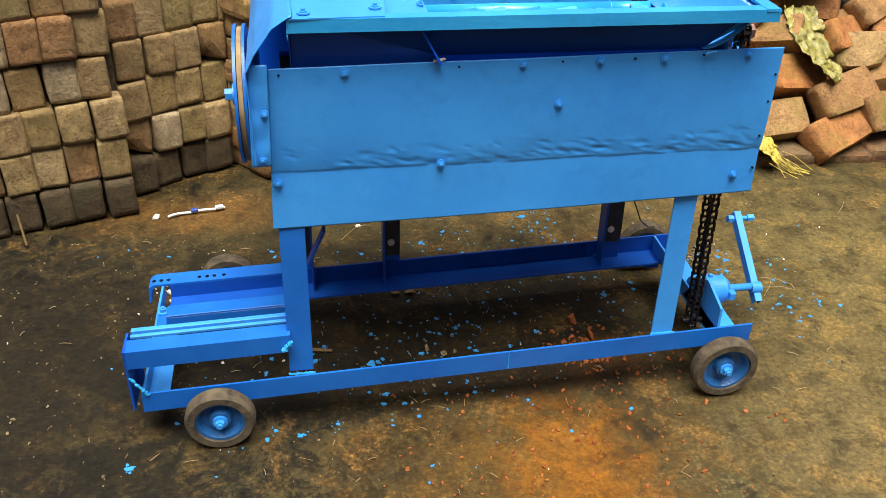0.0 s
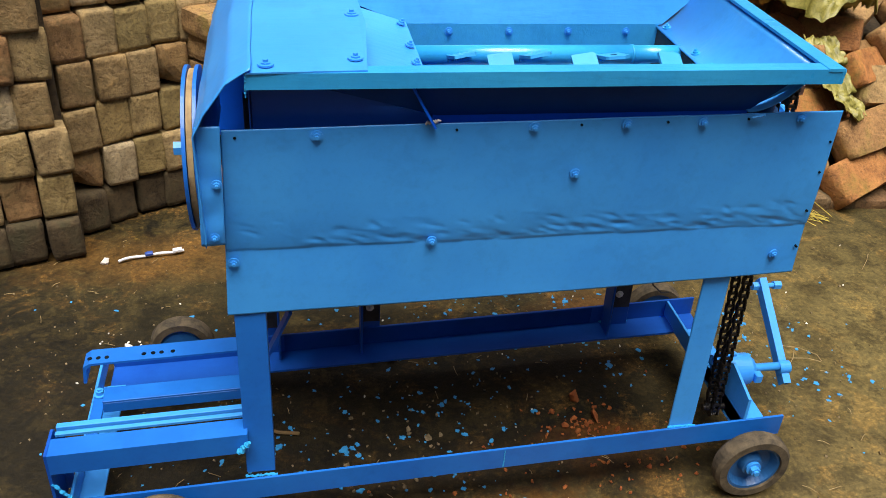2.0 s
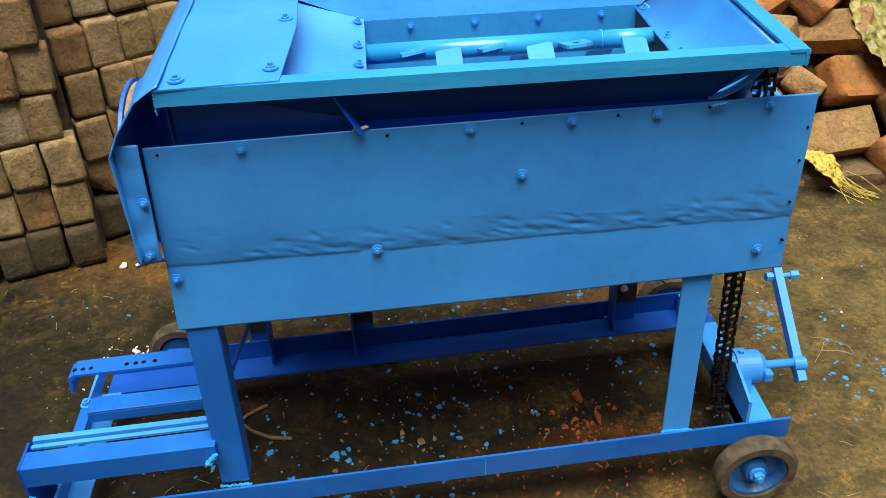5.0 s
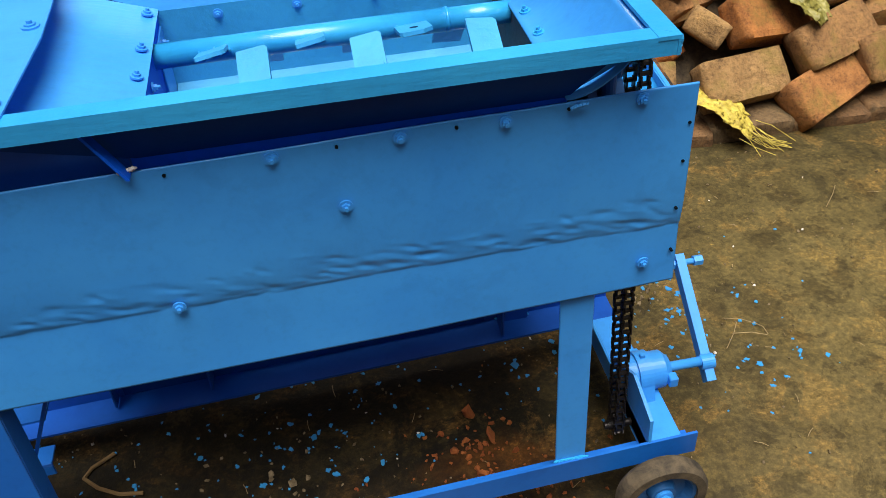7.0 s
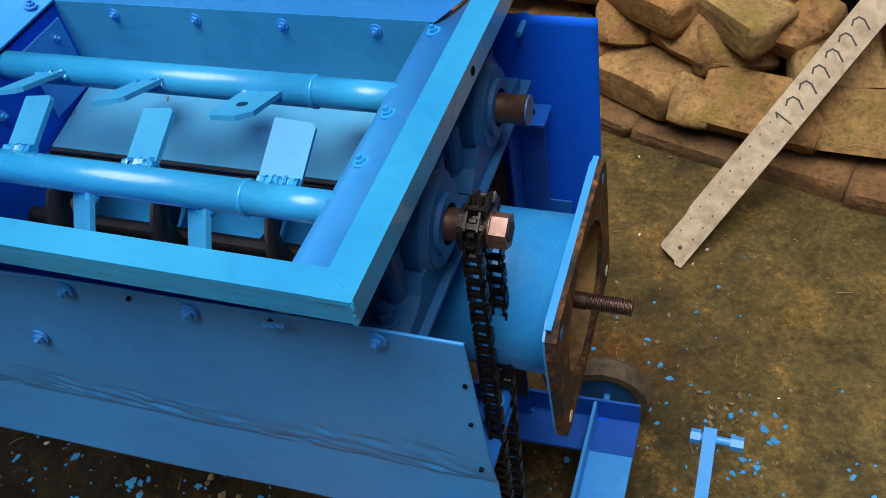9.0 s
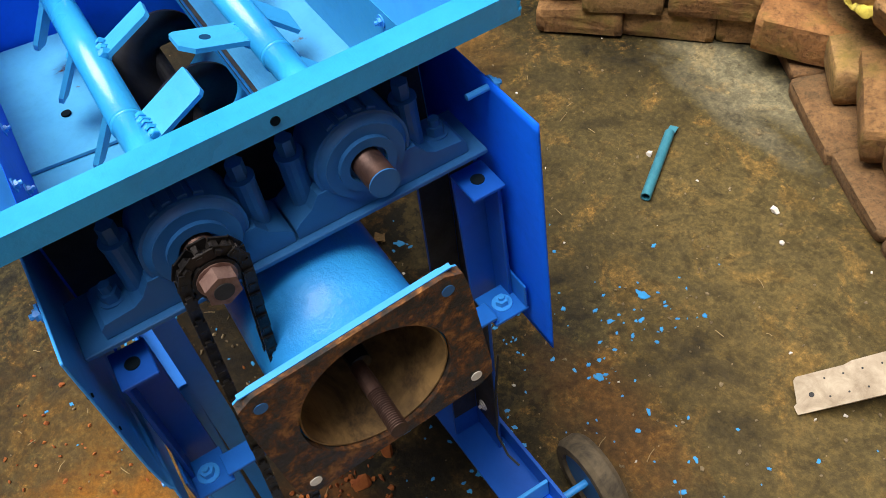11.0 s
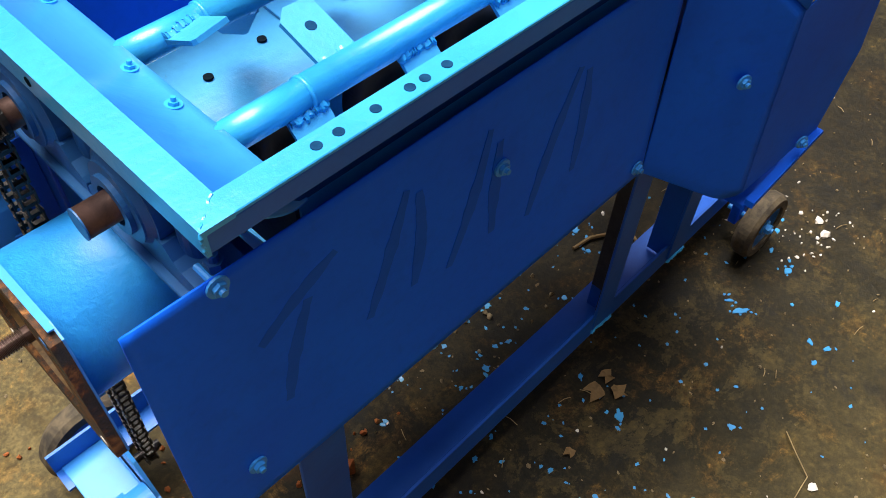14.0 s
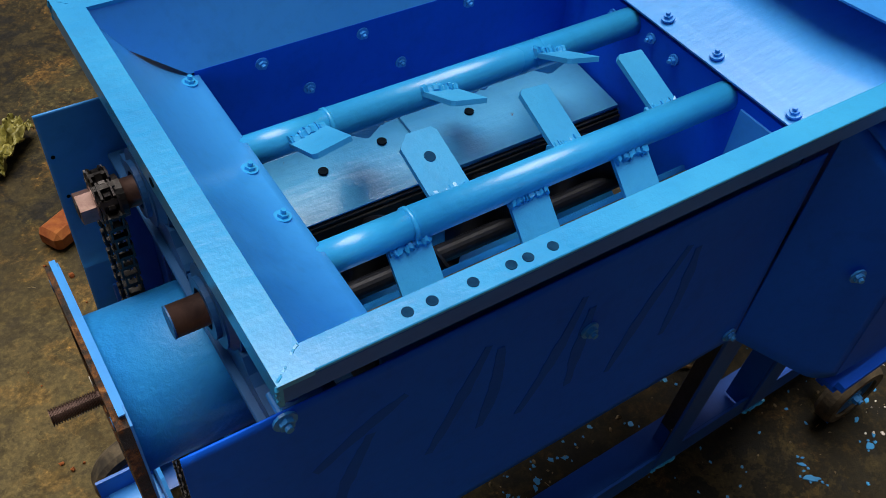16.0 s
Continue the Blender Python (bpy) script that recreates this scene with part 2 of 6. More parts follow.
col = mix(nt, part_way(0.7, stain_shade_mask((-0.05, 1.0), (0.45, 0.16), 0.6, 1.4)), col, (0.15, 0.075, 0.02))
# painted shadow strip just behind the front rail
col = mix(nt, part_way(0.75, stain_shade_mask((0.82, 0.115), (0.60, 0.10), 0.5, 0.8)), col, (0.018, 0.011, 0.005))
# pale cement smears by the stack
col = mix(nt, part_way(0.8, stain_shade_mask((0.62, 1.46), (0.36, 0.10), 0.5, 1.0)), col, (0.24, 0.215, 0.17))
col = mix(nt, part_way(0.6, stain_shade_mask((0.72, 1.36), (0.30, 0.05), 0.5, 1.2)), col, (0.17, 0.155, 0.13))
mottle = ramp(nt, g6.outputs["Fac"], [(0.36, (0.40, 0.39, 0.37)), (0.45, (0.85, 0.84, 0.80)), (0.54, (1.05, 1.02, 0.98)), (0.60, (1.35, 1.20, 0.98)), (0.68, (1.25, 1.16, 1.0))])
col = mix(nt, 0.75, col, mottle, "MULTIPLY")
col = mix(nt, 0.45, col, grit, "MULTIPLY")
col = mix(nt, 0.60, col, blot, "MULTIPLY")
col = mix(nt, 1.0, col, (0.755, 0.765, 0.62), "MULTIPLY")
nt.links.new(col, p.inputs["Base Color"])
nt.links.new(grey(nt, g6.outputs["Fac"], 0.40, 0.95), p.inputs["Roughness"])
p.inputs["Specular IOR Level"].default_value = 0.22
n1 = bump(nt, p, g2.outputs["Fac"], 0.5, 0.012)
bump(nt, p, g3.outputs["Fac"], 0.3, 0.003, n1)


def brick_material(name, stops, grime):
    m, nt, p = material(name)
    info = nt.nodes.new("ShaderNodeObjectInfo")
    tone = ramp(nt, info.outputs["Random"], stops)
    a = noise_node(nt, 18.0, 8, 0.7, dist=0.5)
    b = noise_node(nt, 110.0, 6, 0.7)
    for tex in (a, b):
        tex.noise_dimensions = "4D"
        w = nt.nodes.new("ShaderNodeMath")
        w.operation = "MULTIPLY"
        w.inputs[1].default_value = 90.0
        nt.links.new(info.outputs["Random"], w.inputs[0])
        nt.links.new(w.outputs["Value"], tex.inputs["W"])
    va = ramp(nt, a.outputs["Fac"], [(0.30, (0.28, 0.25, 0.22)), (0.44, (0.75, 0.72, 0.68)), (0.54, (1, 1, 1)), (0.70, (1.5, 1.42, 1.25))])
    vb = ramp(nt, b.outputs["Fac"], [(0.34, (0.30, 0.28, 0.25)), (0.47, (0.95, 0.95, 0.95)), (0.66, (1.35, 1.3, 1.2))])
    col = mix(nt, 0.9, tone, va, "MULTIPLY")
    col = mix(nt, 0.7, col, vb, "MULTIPLY")
    moss = noise_node(nt, 9.0, 6, 0.65, "Object")
    moss.noise_dimensions = "4D"
    nt.links.new(w.outputs["Value"], moss.inputs["W"])
    col = mix(nt, ramp(nt, moss.outputs["Fac"], [(0.50, (0, 0, 0)), (0.66, (0.75, 0.75, 0.75))]), col, grime)
    nt.links.new(col, p.inputs["Base Color"])
    p.inputs["Roughness"].default_value = 0.9
    n1 = bump(nt, p, a.outputs["Fac"], 0.9, 0.014)
    bump(nt, p, b.outputs["Fac"], 0.8, 0.005, n1)
    return m


BRICK_TAN = brick_material("tan_weathered_brick", [(0.0, (0.32, 0.205, 0.085)), (0.2, (0.45, 0.335, 0.165)), (0.4, (0.31, 0.165, 0.065)), (0.6, (0.33, 0.245, 0.095)), (0.8, (0.41, 0.285, 0.130)), (1.0, (0.50, 0.40, 0.25))], (0.16, 0.115, 0.045))
BRICK_RED = brick_material("red_brown_country_brick", [(0.0, (0.30, 0.155, 0.055)), (0.2, (0.36, 0.225, 0.092)), (0.4, (0.31, 0.120, 0.036)), (0.6, (0.38, 0.255, 0.110)), (0.78, (0.24, 0.115, 0.040)), (0.93, (0.34, 0.20, 0.080)), (1.0, (0.36, 0.14, 0.036))], (0.17, 0.135, 0.022))
BRICK_FOOT = brick_material("earth_stained_foot_brick", [(0.0, (0.15, 0.085, 0.036)), (0.5, (0.20, 0.105, 0.042)), (1.0, (0.17, 0.115, 0.055))], (0.06, 0.045, 0.02))
BRICK_ORANGE = brick_material("broken_orange_brick", [(0.0, (0.44, 0.135, 0.025)), (1.0, (0.50, 0.16, 0.03))], (0.30, 0.10, 0.03))
# darker brick for the lowest course of the tan stacks
BRICK_LOW_DARK = brick_material("dark_mossy_foot_brick", [(0.0, (0.07, 0.048, 0.022)), (0.5, (0.10, 0.070, 0.034)), (1.0, (0.135, 0.095, 0.046))], (0.05, 0.048, 0.02))
EARTH = rough_metal("dark_packed_earth", (0.022, 0.016, 0.009), (0.085, 0.058, 0.03), 0.0, 0.9, 38.0, 1.0)


def plain(name, a, b, r, scale=20.0, relief=0.2):
    return rough_metal(name, a, b, 0.0, r, scale, relief)


SACK = plain("yellow_woven_sack", (0.30, 0.22, 0.03), (0.62, 0.50, 0.08), 0.6, 45.0, 0.8)
SACK_PALE = plain("faded_green_yellow_sack", (0.10, 0.095, 0.012), (0.34, 0.30, 0.075), 0.45, 34.0, 0.8)
WOOD = plain("grey_weathered_board", (0.27, 0.21, 0.145), (0.46, 0.38, 0.28), 0.8, 26.0, 0.3)
INK = plain("black_marker_ink", (0.012, 0.012, 0.014), (0.03, 0.03, 0.03), 0.6)
PIPE_BLUE = plain("turquoise_plastic_pipe", (0.022, 0.13, 0.19), (0.042, 0.21, 0.28), 0.45)
WHITE = plain("white_plastic", (0.62, 0.64, 0.70), (0.75, 0.76, 0.80), 0.35)
BRISTLE = plain("dark_blue_plastic", (0.02, 0.05, 0.25), (0.03, 0.09, 0.4), 0.4)
CHALK = plain("white_lime_crumbs", (0.55, 0.50, 0.44), (0.80, 0.75, 0.68), 0.9)
STRAW = plain("dry_straw", (0.18, 0.125, 0.055), (0.34, 0.25, 0.12), 0.8)
RUBBLE = plain("crushed_orange_brick", (0.20, 0.042, 0.008), (0.34, 0.11, 0.022), 0.9, 30.0, 0.5)
DRIP = paint("spilt_blue_paint", (0.04, 0.30, 0.62), (0.03, 0.22, 0.52), (0.25, 0.4), 0.0, 0.3)
# colour of the shade under the hopper sheets and inside the back rail
NAVY_SHADE = paint("dark_blue_shade", (0.003, 0.062, 0.32), (0.002, 0.038, 0.21), (0.42, 0.6), 0.0, 0.0)
NEAR_BLACK = plain("near_black_steel", (0.012, 0.012, 0.014), (0.035, 0.034, 0.036), 0.6, 30.0, 0.3)
LEAF = plain("dry_brown_leaf", (0.12, 0.068, 0.022), (0.20, 0.125, 0.048), 0.8)


# ---- mesh helpers ----
def root_of(ob):
    while ob.parent:
        ob = ob.parent
    return ob


def part(name, bm, mat, parent=None, label="", smooth=False, twist=None):
    """Links a bmesh in world places as one mesh object under a thing or part."""
    if twist is not None:
        bmesh.ops.transform(bm, matrix=twist, verts=bm.verts)
    me = bpy.data.meshes.new(name)
    if parent is not None:
        bmesh.ops.translate(bm, verts=bm.verts, vec=-root_of(parent).location)
    bm.to_mesh(me)
    bm.free()
    for q in me.polygons:
        q.use_smooth = smooth
    me.materials.append(mat)
    ob = new(name, me)
    ob.parent = parent
    if label:
        ob["label"] = label
    return ob


def thing(name, at, label, category, group="", kind=""):
    ob = new(name)
    ob.location = at
    return tagged(ob, label, category, group, kind)


def solid(name, bm, mat, at, label, category, group="", kind="", smooth=False):
    """A thing of one mesh with its origin at its base."""
    bmesh.ops.translate(bm, verts=bm.verts, vec=-Vector(at))
    me = bpy.data.meshes.new(name)
    bm.to_mesh(me)
    bm.free()
    for q in me.polygons:
        q.use_smooth = smooth
    me.materials.append(mat)
    ob = new(name, me)
    ob.location = at
    return tagged(ob, label, category, group, kind)


def add_box(bm, lo, hi, bevel=0.0, m=None):
    c = [(a + b) / 2 for a, b in zip(lo, hi)]
    s = [max(1e-4, b - a) for a, b in zip(lo, hi)]
    r = bmesh.ops.create_cube(bm, size=1.0, matrix=Matrix.Translation(c) @ Matrix.Diagonal((*s, 1)))
    vs = r["verts"]
    if bevel:
        es = list({e for v in vs for e in v.link_edges})
        out = bmesh.ops.bevel(bm, geom=es, offset=bevel, segments=1, affect="EDGES")
        vs = list({v for f in out["faces"] for v in f.verts} | {v for v in vs if v.is_valid})
    if m is not None:
        bmesh.ops.transform(bm, matrix=m, verts=vs)
    return vs


def add_cyl(bm, a, b, r, seg=24, r2=None, caps=True):
    a, b = Vector(a), Vector(b)
    d = b - a
    m = Matrix.Translation((a + b) / 2) @ d.to_track_quat("Z", "Y").to_matrix().to_4x4()
    r = bmesh.ops.create_cone(bm, cap_ends=caps, segments=seg, radius1=r, radius2=r if r2 is None else r2, depth=d.length, matrix=m)
    return r["verts"]


def add_tube(bm, a, b, ro, ri, seg=32):
    """A hollow pipe with ring ends."""
    a, b = Vector(a), Vector(b)
    q = (b - a).to_track_quat("Z", "Y")
    rings = []
    for c, r in ((a, ro), (b, ro), (b, ri), (a, ri)):
        rings.append([bm.verts.new(c + q @ Vector((r * math.cos(2 * math.pi * i / seg), r * math.sin(2 * math.pi * i / seg), 0))) for i in range(seg)])
    for k in range(4):
        r0, r1 = rings[k], rings[(k + 1) % 4]
        for i in range(seg):
            bm.faces.new((r0[i], r0[(i + 1) % seg], r1[(i + 1) % seg], r1[i]))


def add_prism(bm, outline, axis, lo, hi):
    """Extrudes a closed outline of two coordinates along an axis."""
    def at(uv, w):
        u, v = uv
        return {"x": (w, u, v), "y": (u, w, v), "z": (u, v, w)}[axis]
    a = [bm.verts.new(at(q, lo)) for q in outline]
    b = [bm.verts.new(at(q, hi)) for q in outline]
    n = len(outline)
    bm.faces.new(a), bm.faces.new(b[::-1])
    for i in range(n):
        bm.faces.new((a[i], b[i], b[(i + 1) % n], a[(i + 1) % n]))
    bmesh.ops.recalc_face_normals(bm, faces=bm.faces)
    return a + b


def add_plate(bm, corners, thick):
    """A flat sheet through the corners, thickened along its normal."""
    pts = [Vector(c) for c in corners]
    n = (pts[1] - pts[0]).cross(pts[2] - pts[0]).normalized() * thick
    a = [bm.verts.new(q) for q in pts]
    b = [bm.verts.new(q - n) for q in pts]
    k = len(pts)
    bm.faces.new(a), bm.faces.new(b[::-1])
    for i in range(k):
        bm.faces.new((a[i], b[i], b[(i + 1) % k], a[(i + 1) % k]))
    bmesh.ops.recalc_face_normals(bm, faces=bm.faces)


def add_bolt(bm, at, way, r=0.006, h=0.006, washer=True):
    at, way = Vector(at), Vector(way).normalized()
    if washer:
        add_cyl(bm, at - way * 0.001, at + way * 0.0016, r * 1.55, 14)
    add_cyl(bm, at, at + way * h, r, 6)
    add_cyl(bm, at, at + way * (h + 0.004), r * 0.5, 8)


def bolt(at, way, parent, r=0.006, h=0.006, mat=None, name="bolt", washer=True, twist=None):
    bm = bmesh.new()
    add_bolt(bm, at, way, r, h, washer)
    return part(name, bm, mat or BLUE, parent, twist=twist)


def add_lumps(bm, a, b, r, count, rng):
    """A lumpy bead of weld from a to b."""
    a, b = Vector(a), Vector(b)
    n, seg, prev = max(4, count * 2), 6, None
    rot = (b - a).to_track_quat("Z", "Y")
    for i in range(n + 1):
        c = a.lerp(b, i / n) + Vector([rng.uniform(-r, r) * 0.25 for _ in range(3)])
        q = r * 0.62 * rng.uniform(0.7, 1.25) * (0.5 if i in (0, n) else 1.0)
        ring = [bm.verts.new(c + rot @ Vector((q * math.cos(2 * math.pi * k / seg), q * math.sin(2 * math.pi * k / seg), 0))) for k in range(seg)]
        if prev:
            for k in range(seg):
                bm.faces.new((prev[k], prev[(k + 1) % seg], ring[(k + 1) % seg], ring[k]))
        else:
            bm.faces.new(ring[::-1])
        prev = ring
    bm.faces.new(prev)


def add_curve_tube(bm, pts, r, seg=6):
    pts = [Vector(q) for q in pts]
    prev = None
    for i, q in enumerate(pts):
        d = (pts[min(i + 1, len(pts) - 1)] - pts[max(i - 1, 0)]).normalized()
        rot = d.to_track_quat("Z", "Y")
        ring = [bm.verts.new(q + rot @ Vector((r * math.cos(2 * math.pi * k / seg), r * math.sin(2 * math.pi * k / seg), 0))) for k in range(seg)]
        if prev:
            for k in range(seg):
                bm.faces.new((prev[k], prev[(k + 1) % seg], ring[(k + 1) % seg], ring[k]))
        else:
            bm.faces.new(ring[::-1])
        prev = ring
    bm.faces.new(prev)


# ---- ground ----
def ground_z(x, y):
    return 0.006 * noise.noise(Vector((x * 2.1, y * 2.1, 0))) + 0.003 * noise.noise(Vector((x * 9, y * 9, 3))) - 0.003


bm = bmesh.new()
grid = {}
for i in range(81):
    for j in range(81):
        x, y = -1.6 + 4.8 * i / 80, -2.2 + 4.8 * j / 80
        edge = min(i, j, 80 - i, 80 - j) / 8.0
        grid[i, j] = bm.verts.new((x, y, min(1.0, edge) * (ground_z(x, y) + 0.003) - 0.003))
for i in range(80):
    for j in range(80):
        bm.faces.new((grid[i, j], grid[i + 1, j], grid[i + 1, j + 1], grid[i, j + 1]))
far = [bm.verts.new((sx * 400, sy * 400, -0.003)) for sx, sy in ((-1, -1), (1, -1), (1, 1), (-1, 1))]
sides = [[grid[i, 0] for i in range(81)], [grid[80, j] for j in range(81)], [grid[80 - i, 80] for i in range(81)], [grid[0, 80 - j] for j in range(81)]]
for k, line in enumerate(sides):
    a, b = far[k], far[(k + 1) % 4]
    for i in range(80):
        bm.faces.new((line[i + 1], line[i], a)) if i < 40 else bm.faces.new((line[i + 1], line[i], b))
    bm.faces.new((line[40], a, b))
bmesh.ops.recalc_face_normals(bm, faces=bm.faces)
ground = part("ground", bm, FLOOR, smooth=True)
tagged(ground, "damp brown cement yard floor stained with mud, brick dust and paint, shade painted under the machine", "ground", kind="structure")

# ---- mixing machine ----
machine = thing("mixing_machine", (0.6, 0.24, 0.0), "blue painted twin shaft mixing machine on a wheeled steel trolley", "machine")
# the trolley stands a little askew and uphill under the hopper
SKEW = Matrix(((1, 0, 0, 0), (0.03, 1, 0, -0.018), (0.020, 0, 1, -0.0165), (0, 0, 0, 1)))
rng = random.Random(4)


def angle_bar(name, x0, x1, y_web, toward, z0, z1, width, label="", mat=None):
    """An angle iron along x: a web standing at y_web and a foot along its lower edge."""
    bm = bmesh.new()
    t = 0.005
    s = 1 if toward > 0 else -1
    add_prism(bm, [(y_web, z0), (y_web + s * width, z0), (y_web + s * width, z0 + t), (y_web + s * t, z0 + t), (y_web + s * t, z1), (y_web, z1)], "x", x0, x1)
    return part(name, bm, mat or BLUE, machine, label, twist=SKEW)


front_rail = angle_bar("rail", -0.072, 1.345, 0.020, 1, 0.104, 0.154, 0.045, mat=BLUE_MID)
# back rail coloured as it looks in shade
back_rail = angle_bar("rail", -0.055, 1.328, 0.453, -1, 0.098, 0.150, 0.070, mat=SHADED_NAVY)
# thin face that paints the shade on the rail's inner side
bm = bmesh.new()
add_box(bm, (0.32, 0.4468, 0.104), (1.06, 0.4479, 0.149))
part("dark_inner_face", bm, NAVY_SHADE, back_rail, "shade inside the rail, as a dark blue face", twist=SKEW)
for x, w in ((-0.072, 0.05), (1.254, 0.074)):
    bm = bmesh.new()
    add_box(bm, (x, 0.026, 0.104), (x + w, 0.380, 0.109), 0.001)
    add_box(bm, (x, 0.026, 0.109), (x + 0.006, 0.447, 0.150), 0.001)
    part("cross_bar", bm, BLUE, machine, twist=SKEW)
# seam where the front rail was joined
bm = bmesh.new()
add_lumps(bm, (0.742, 0.019, 0.106), (0.742, 0.019, 0.152), 0.0022, 9, rng)
part("weld", bm, BLUE_THICK, front_rail, twist=SKEW)


def leg(x0, x1, y_face, s, z_top, flange_right, mat=None):
    bm = bmesh.new()
    t = 0.005
    fx = x1 - t if flange_right else x0
    zf = 0.150 if s > 0 else 0.100
    add_box(bm, (x0, min(y_face, y_face + s * t), zf), (x1, max(y_face, y_face + s * t), z_top), 0.0012)
    y0, y1 = sorted((y_face + s * t, y_face + s * 0.048))
    add_box(bm, (fx, y0, zf), (fx + t, y1, z_top), 0.0012)
    for v in bm.verts:
        v.co.y += 0.034 * (v.co.z - zf) if s > 0 else 0.042 * (v.co.z - z_top)
    # back legs take the shaded navy
    ob = part("leg", bm, mat or (BLUE if s > 0 else SHADED_NAVY), machine)
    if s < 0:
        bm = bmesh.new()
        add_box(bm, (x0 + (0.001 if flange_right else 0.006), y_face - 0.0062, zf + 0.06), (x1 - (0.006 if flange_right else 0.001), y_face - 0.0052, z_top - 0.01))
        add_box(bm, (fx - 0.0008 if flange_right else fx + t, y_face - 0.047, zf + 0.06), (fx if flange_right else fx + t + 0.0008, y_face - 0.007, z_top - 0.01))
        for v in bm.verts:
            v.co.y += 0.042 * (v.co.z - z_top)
        part("dark_inner_face", bm, NEAR_BLACK, ob, "near black inside of the angle iron")
    bm = bmesh.new()
    yb = y_face if s > 0 else y_face - 0.027
    zb = (0.154 if s > 0 else 0.108) + 0.020 * (x0 + x1) / 2 - 0.0165
    add_lumps(bm, (x0 - 0.004, yb - s * 0.002, zb), (x1 + 0.004, yb - s * 0.002, zb), 0.0045, 12, rng)
    part("weld", bm, BLUE_THICK, ob)
    return ob


leg(0.245, 0.297, 0.0215, 1, 0.62, True, BLUE_MID)
leg(1.090, 1.142, 0.0435, 1, 0.62, True)
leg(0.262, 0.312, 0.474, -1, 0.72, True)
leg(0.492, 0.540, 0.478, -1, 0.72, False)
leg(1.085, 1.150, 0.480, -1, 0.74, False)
# flat strut inside the outlet leg
bm = bmesh.new()
add_prism(bm, [(0.104, 0.15), (0.119, 0.15), (0.122, 0.46), (0.130, 0.47), (0.130, 0.777), (0.106, 0.777)], "x", 1.140, 1.145)
part("strut", bm, BLUE, machine)
# short posts that carry the bearing shelf and the covers at the outlet end
for y0, y1, s in ((0.062, 0.098, 1), (0.436, 0.474, -1)):
    bm = bmesh.new()
    yo = y0 if s > 0 else y1
    add_box(bm, (1.168, y0, 0.535), (1.173, y1, 0.744), 0.001)
    add_box(bm, (1.173, min(yo, yo + s * 0.005), 0.535), (1.205, max(yo, yo + s * 0.005), 0.744), 0.001)
    add_box(bm, (1.168, y0, 0.744), (1.215, y1, 0.749), 0.001)
    post = part("post", bm, SHADED_NAVY, machine)
    bm = bmesh.new()
    add_cyl(bm, (1.192, (y0 + y1) / 2, 0.7492), (1.192, (y0 + y1) / 2, 0.7502), 0.0075, 16)
    part("bolt_hole", bm, HOLE, post, "dark bolt hole")
    bm = bmesh.new()
    add_box(bm, (1.185, y0 - 0.004, 0.552), (1.232, y1 + 0.004, 0.557), 0.001)
    add_box(bm, (1.185, yo - 0.003 if s > 0 else yo, 0.557), (1.232, yo if s > 0 else yo + 0.003, 0.595), 0.001)
    part("bracket", bm, BLUE_MID, machine)
    bolt((1.21, (y0 + y1) / 2, 0.557), (0, 0, 1), machine, 0.008, 0.009)
    bm = bmesh.new()
    ya, yb = (y1, 0.178) if s > 0 else (0.350, y0)
    add_box(bm, (1.205, ya, 0.565), (1.232, yb, 0.570), 0.001)
    part("drum_strap", bm, BLUE_MID, machine)
    ym = yb - 0.012 if s > 0 else ya + 0.012
    bm = bmesh.new()
    add_box(bm, (1.202, ym - 0.024, 0.584), (1.232, ym + 0.024, 0.590), 0.001)
    part("clamp_plate", bm, BLUE_MID, machine)
    bolt((1.216, ym, 0.590), (0, 0, 1), machine, 0.0075, 0.008)
    bm = bmesh.new()
    add_cyl(bm, (1.216, ym, 0.567), (1.216, ym, 0.586), 0.005, 10)
    part("stud", bm, BLUE, machine)


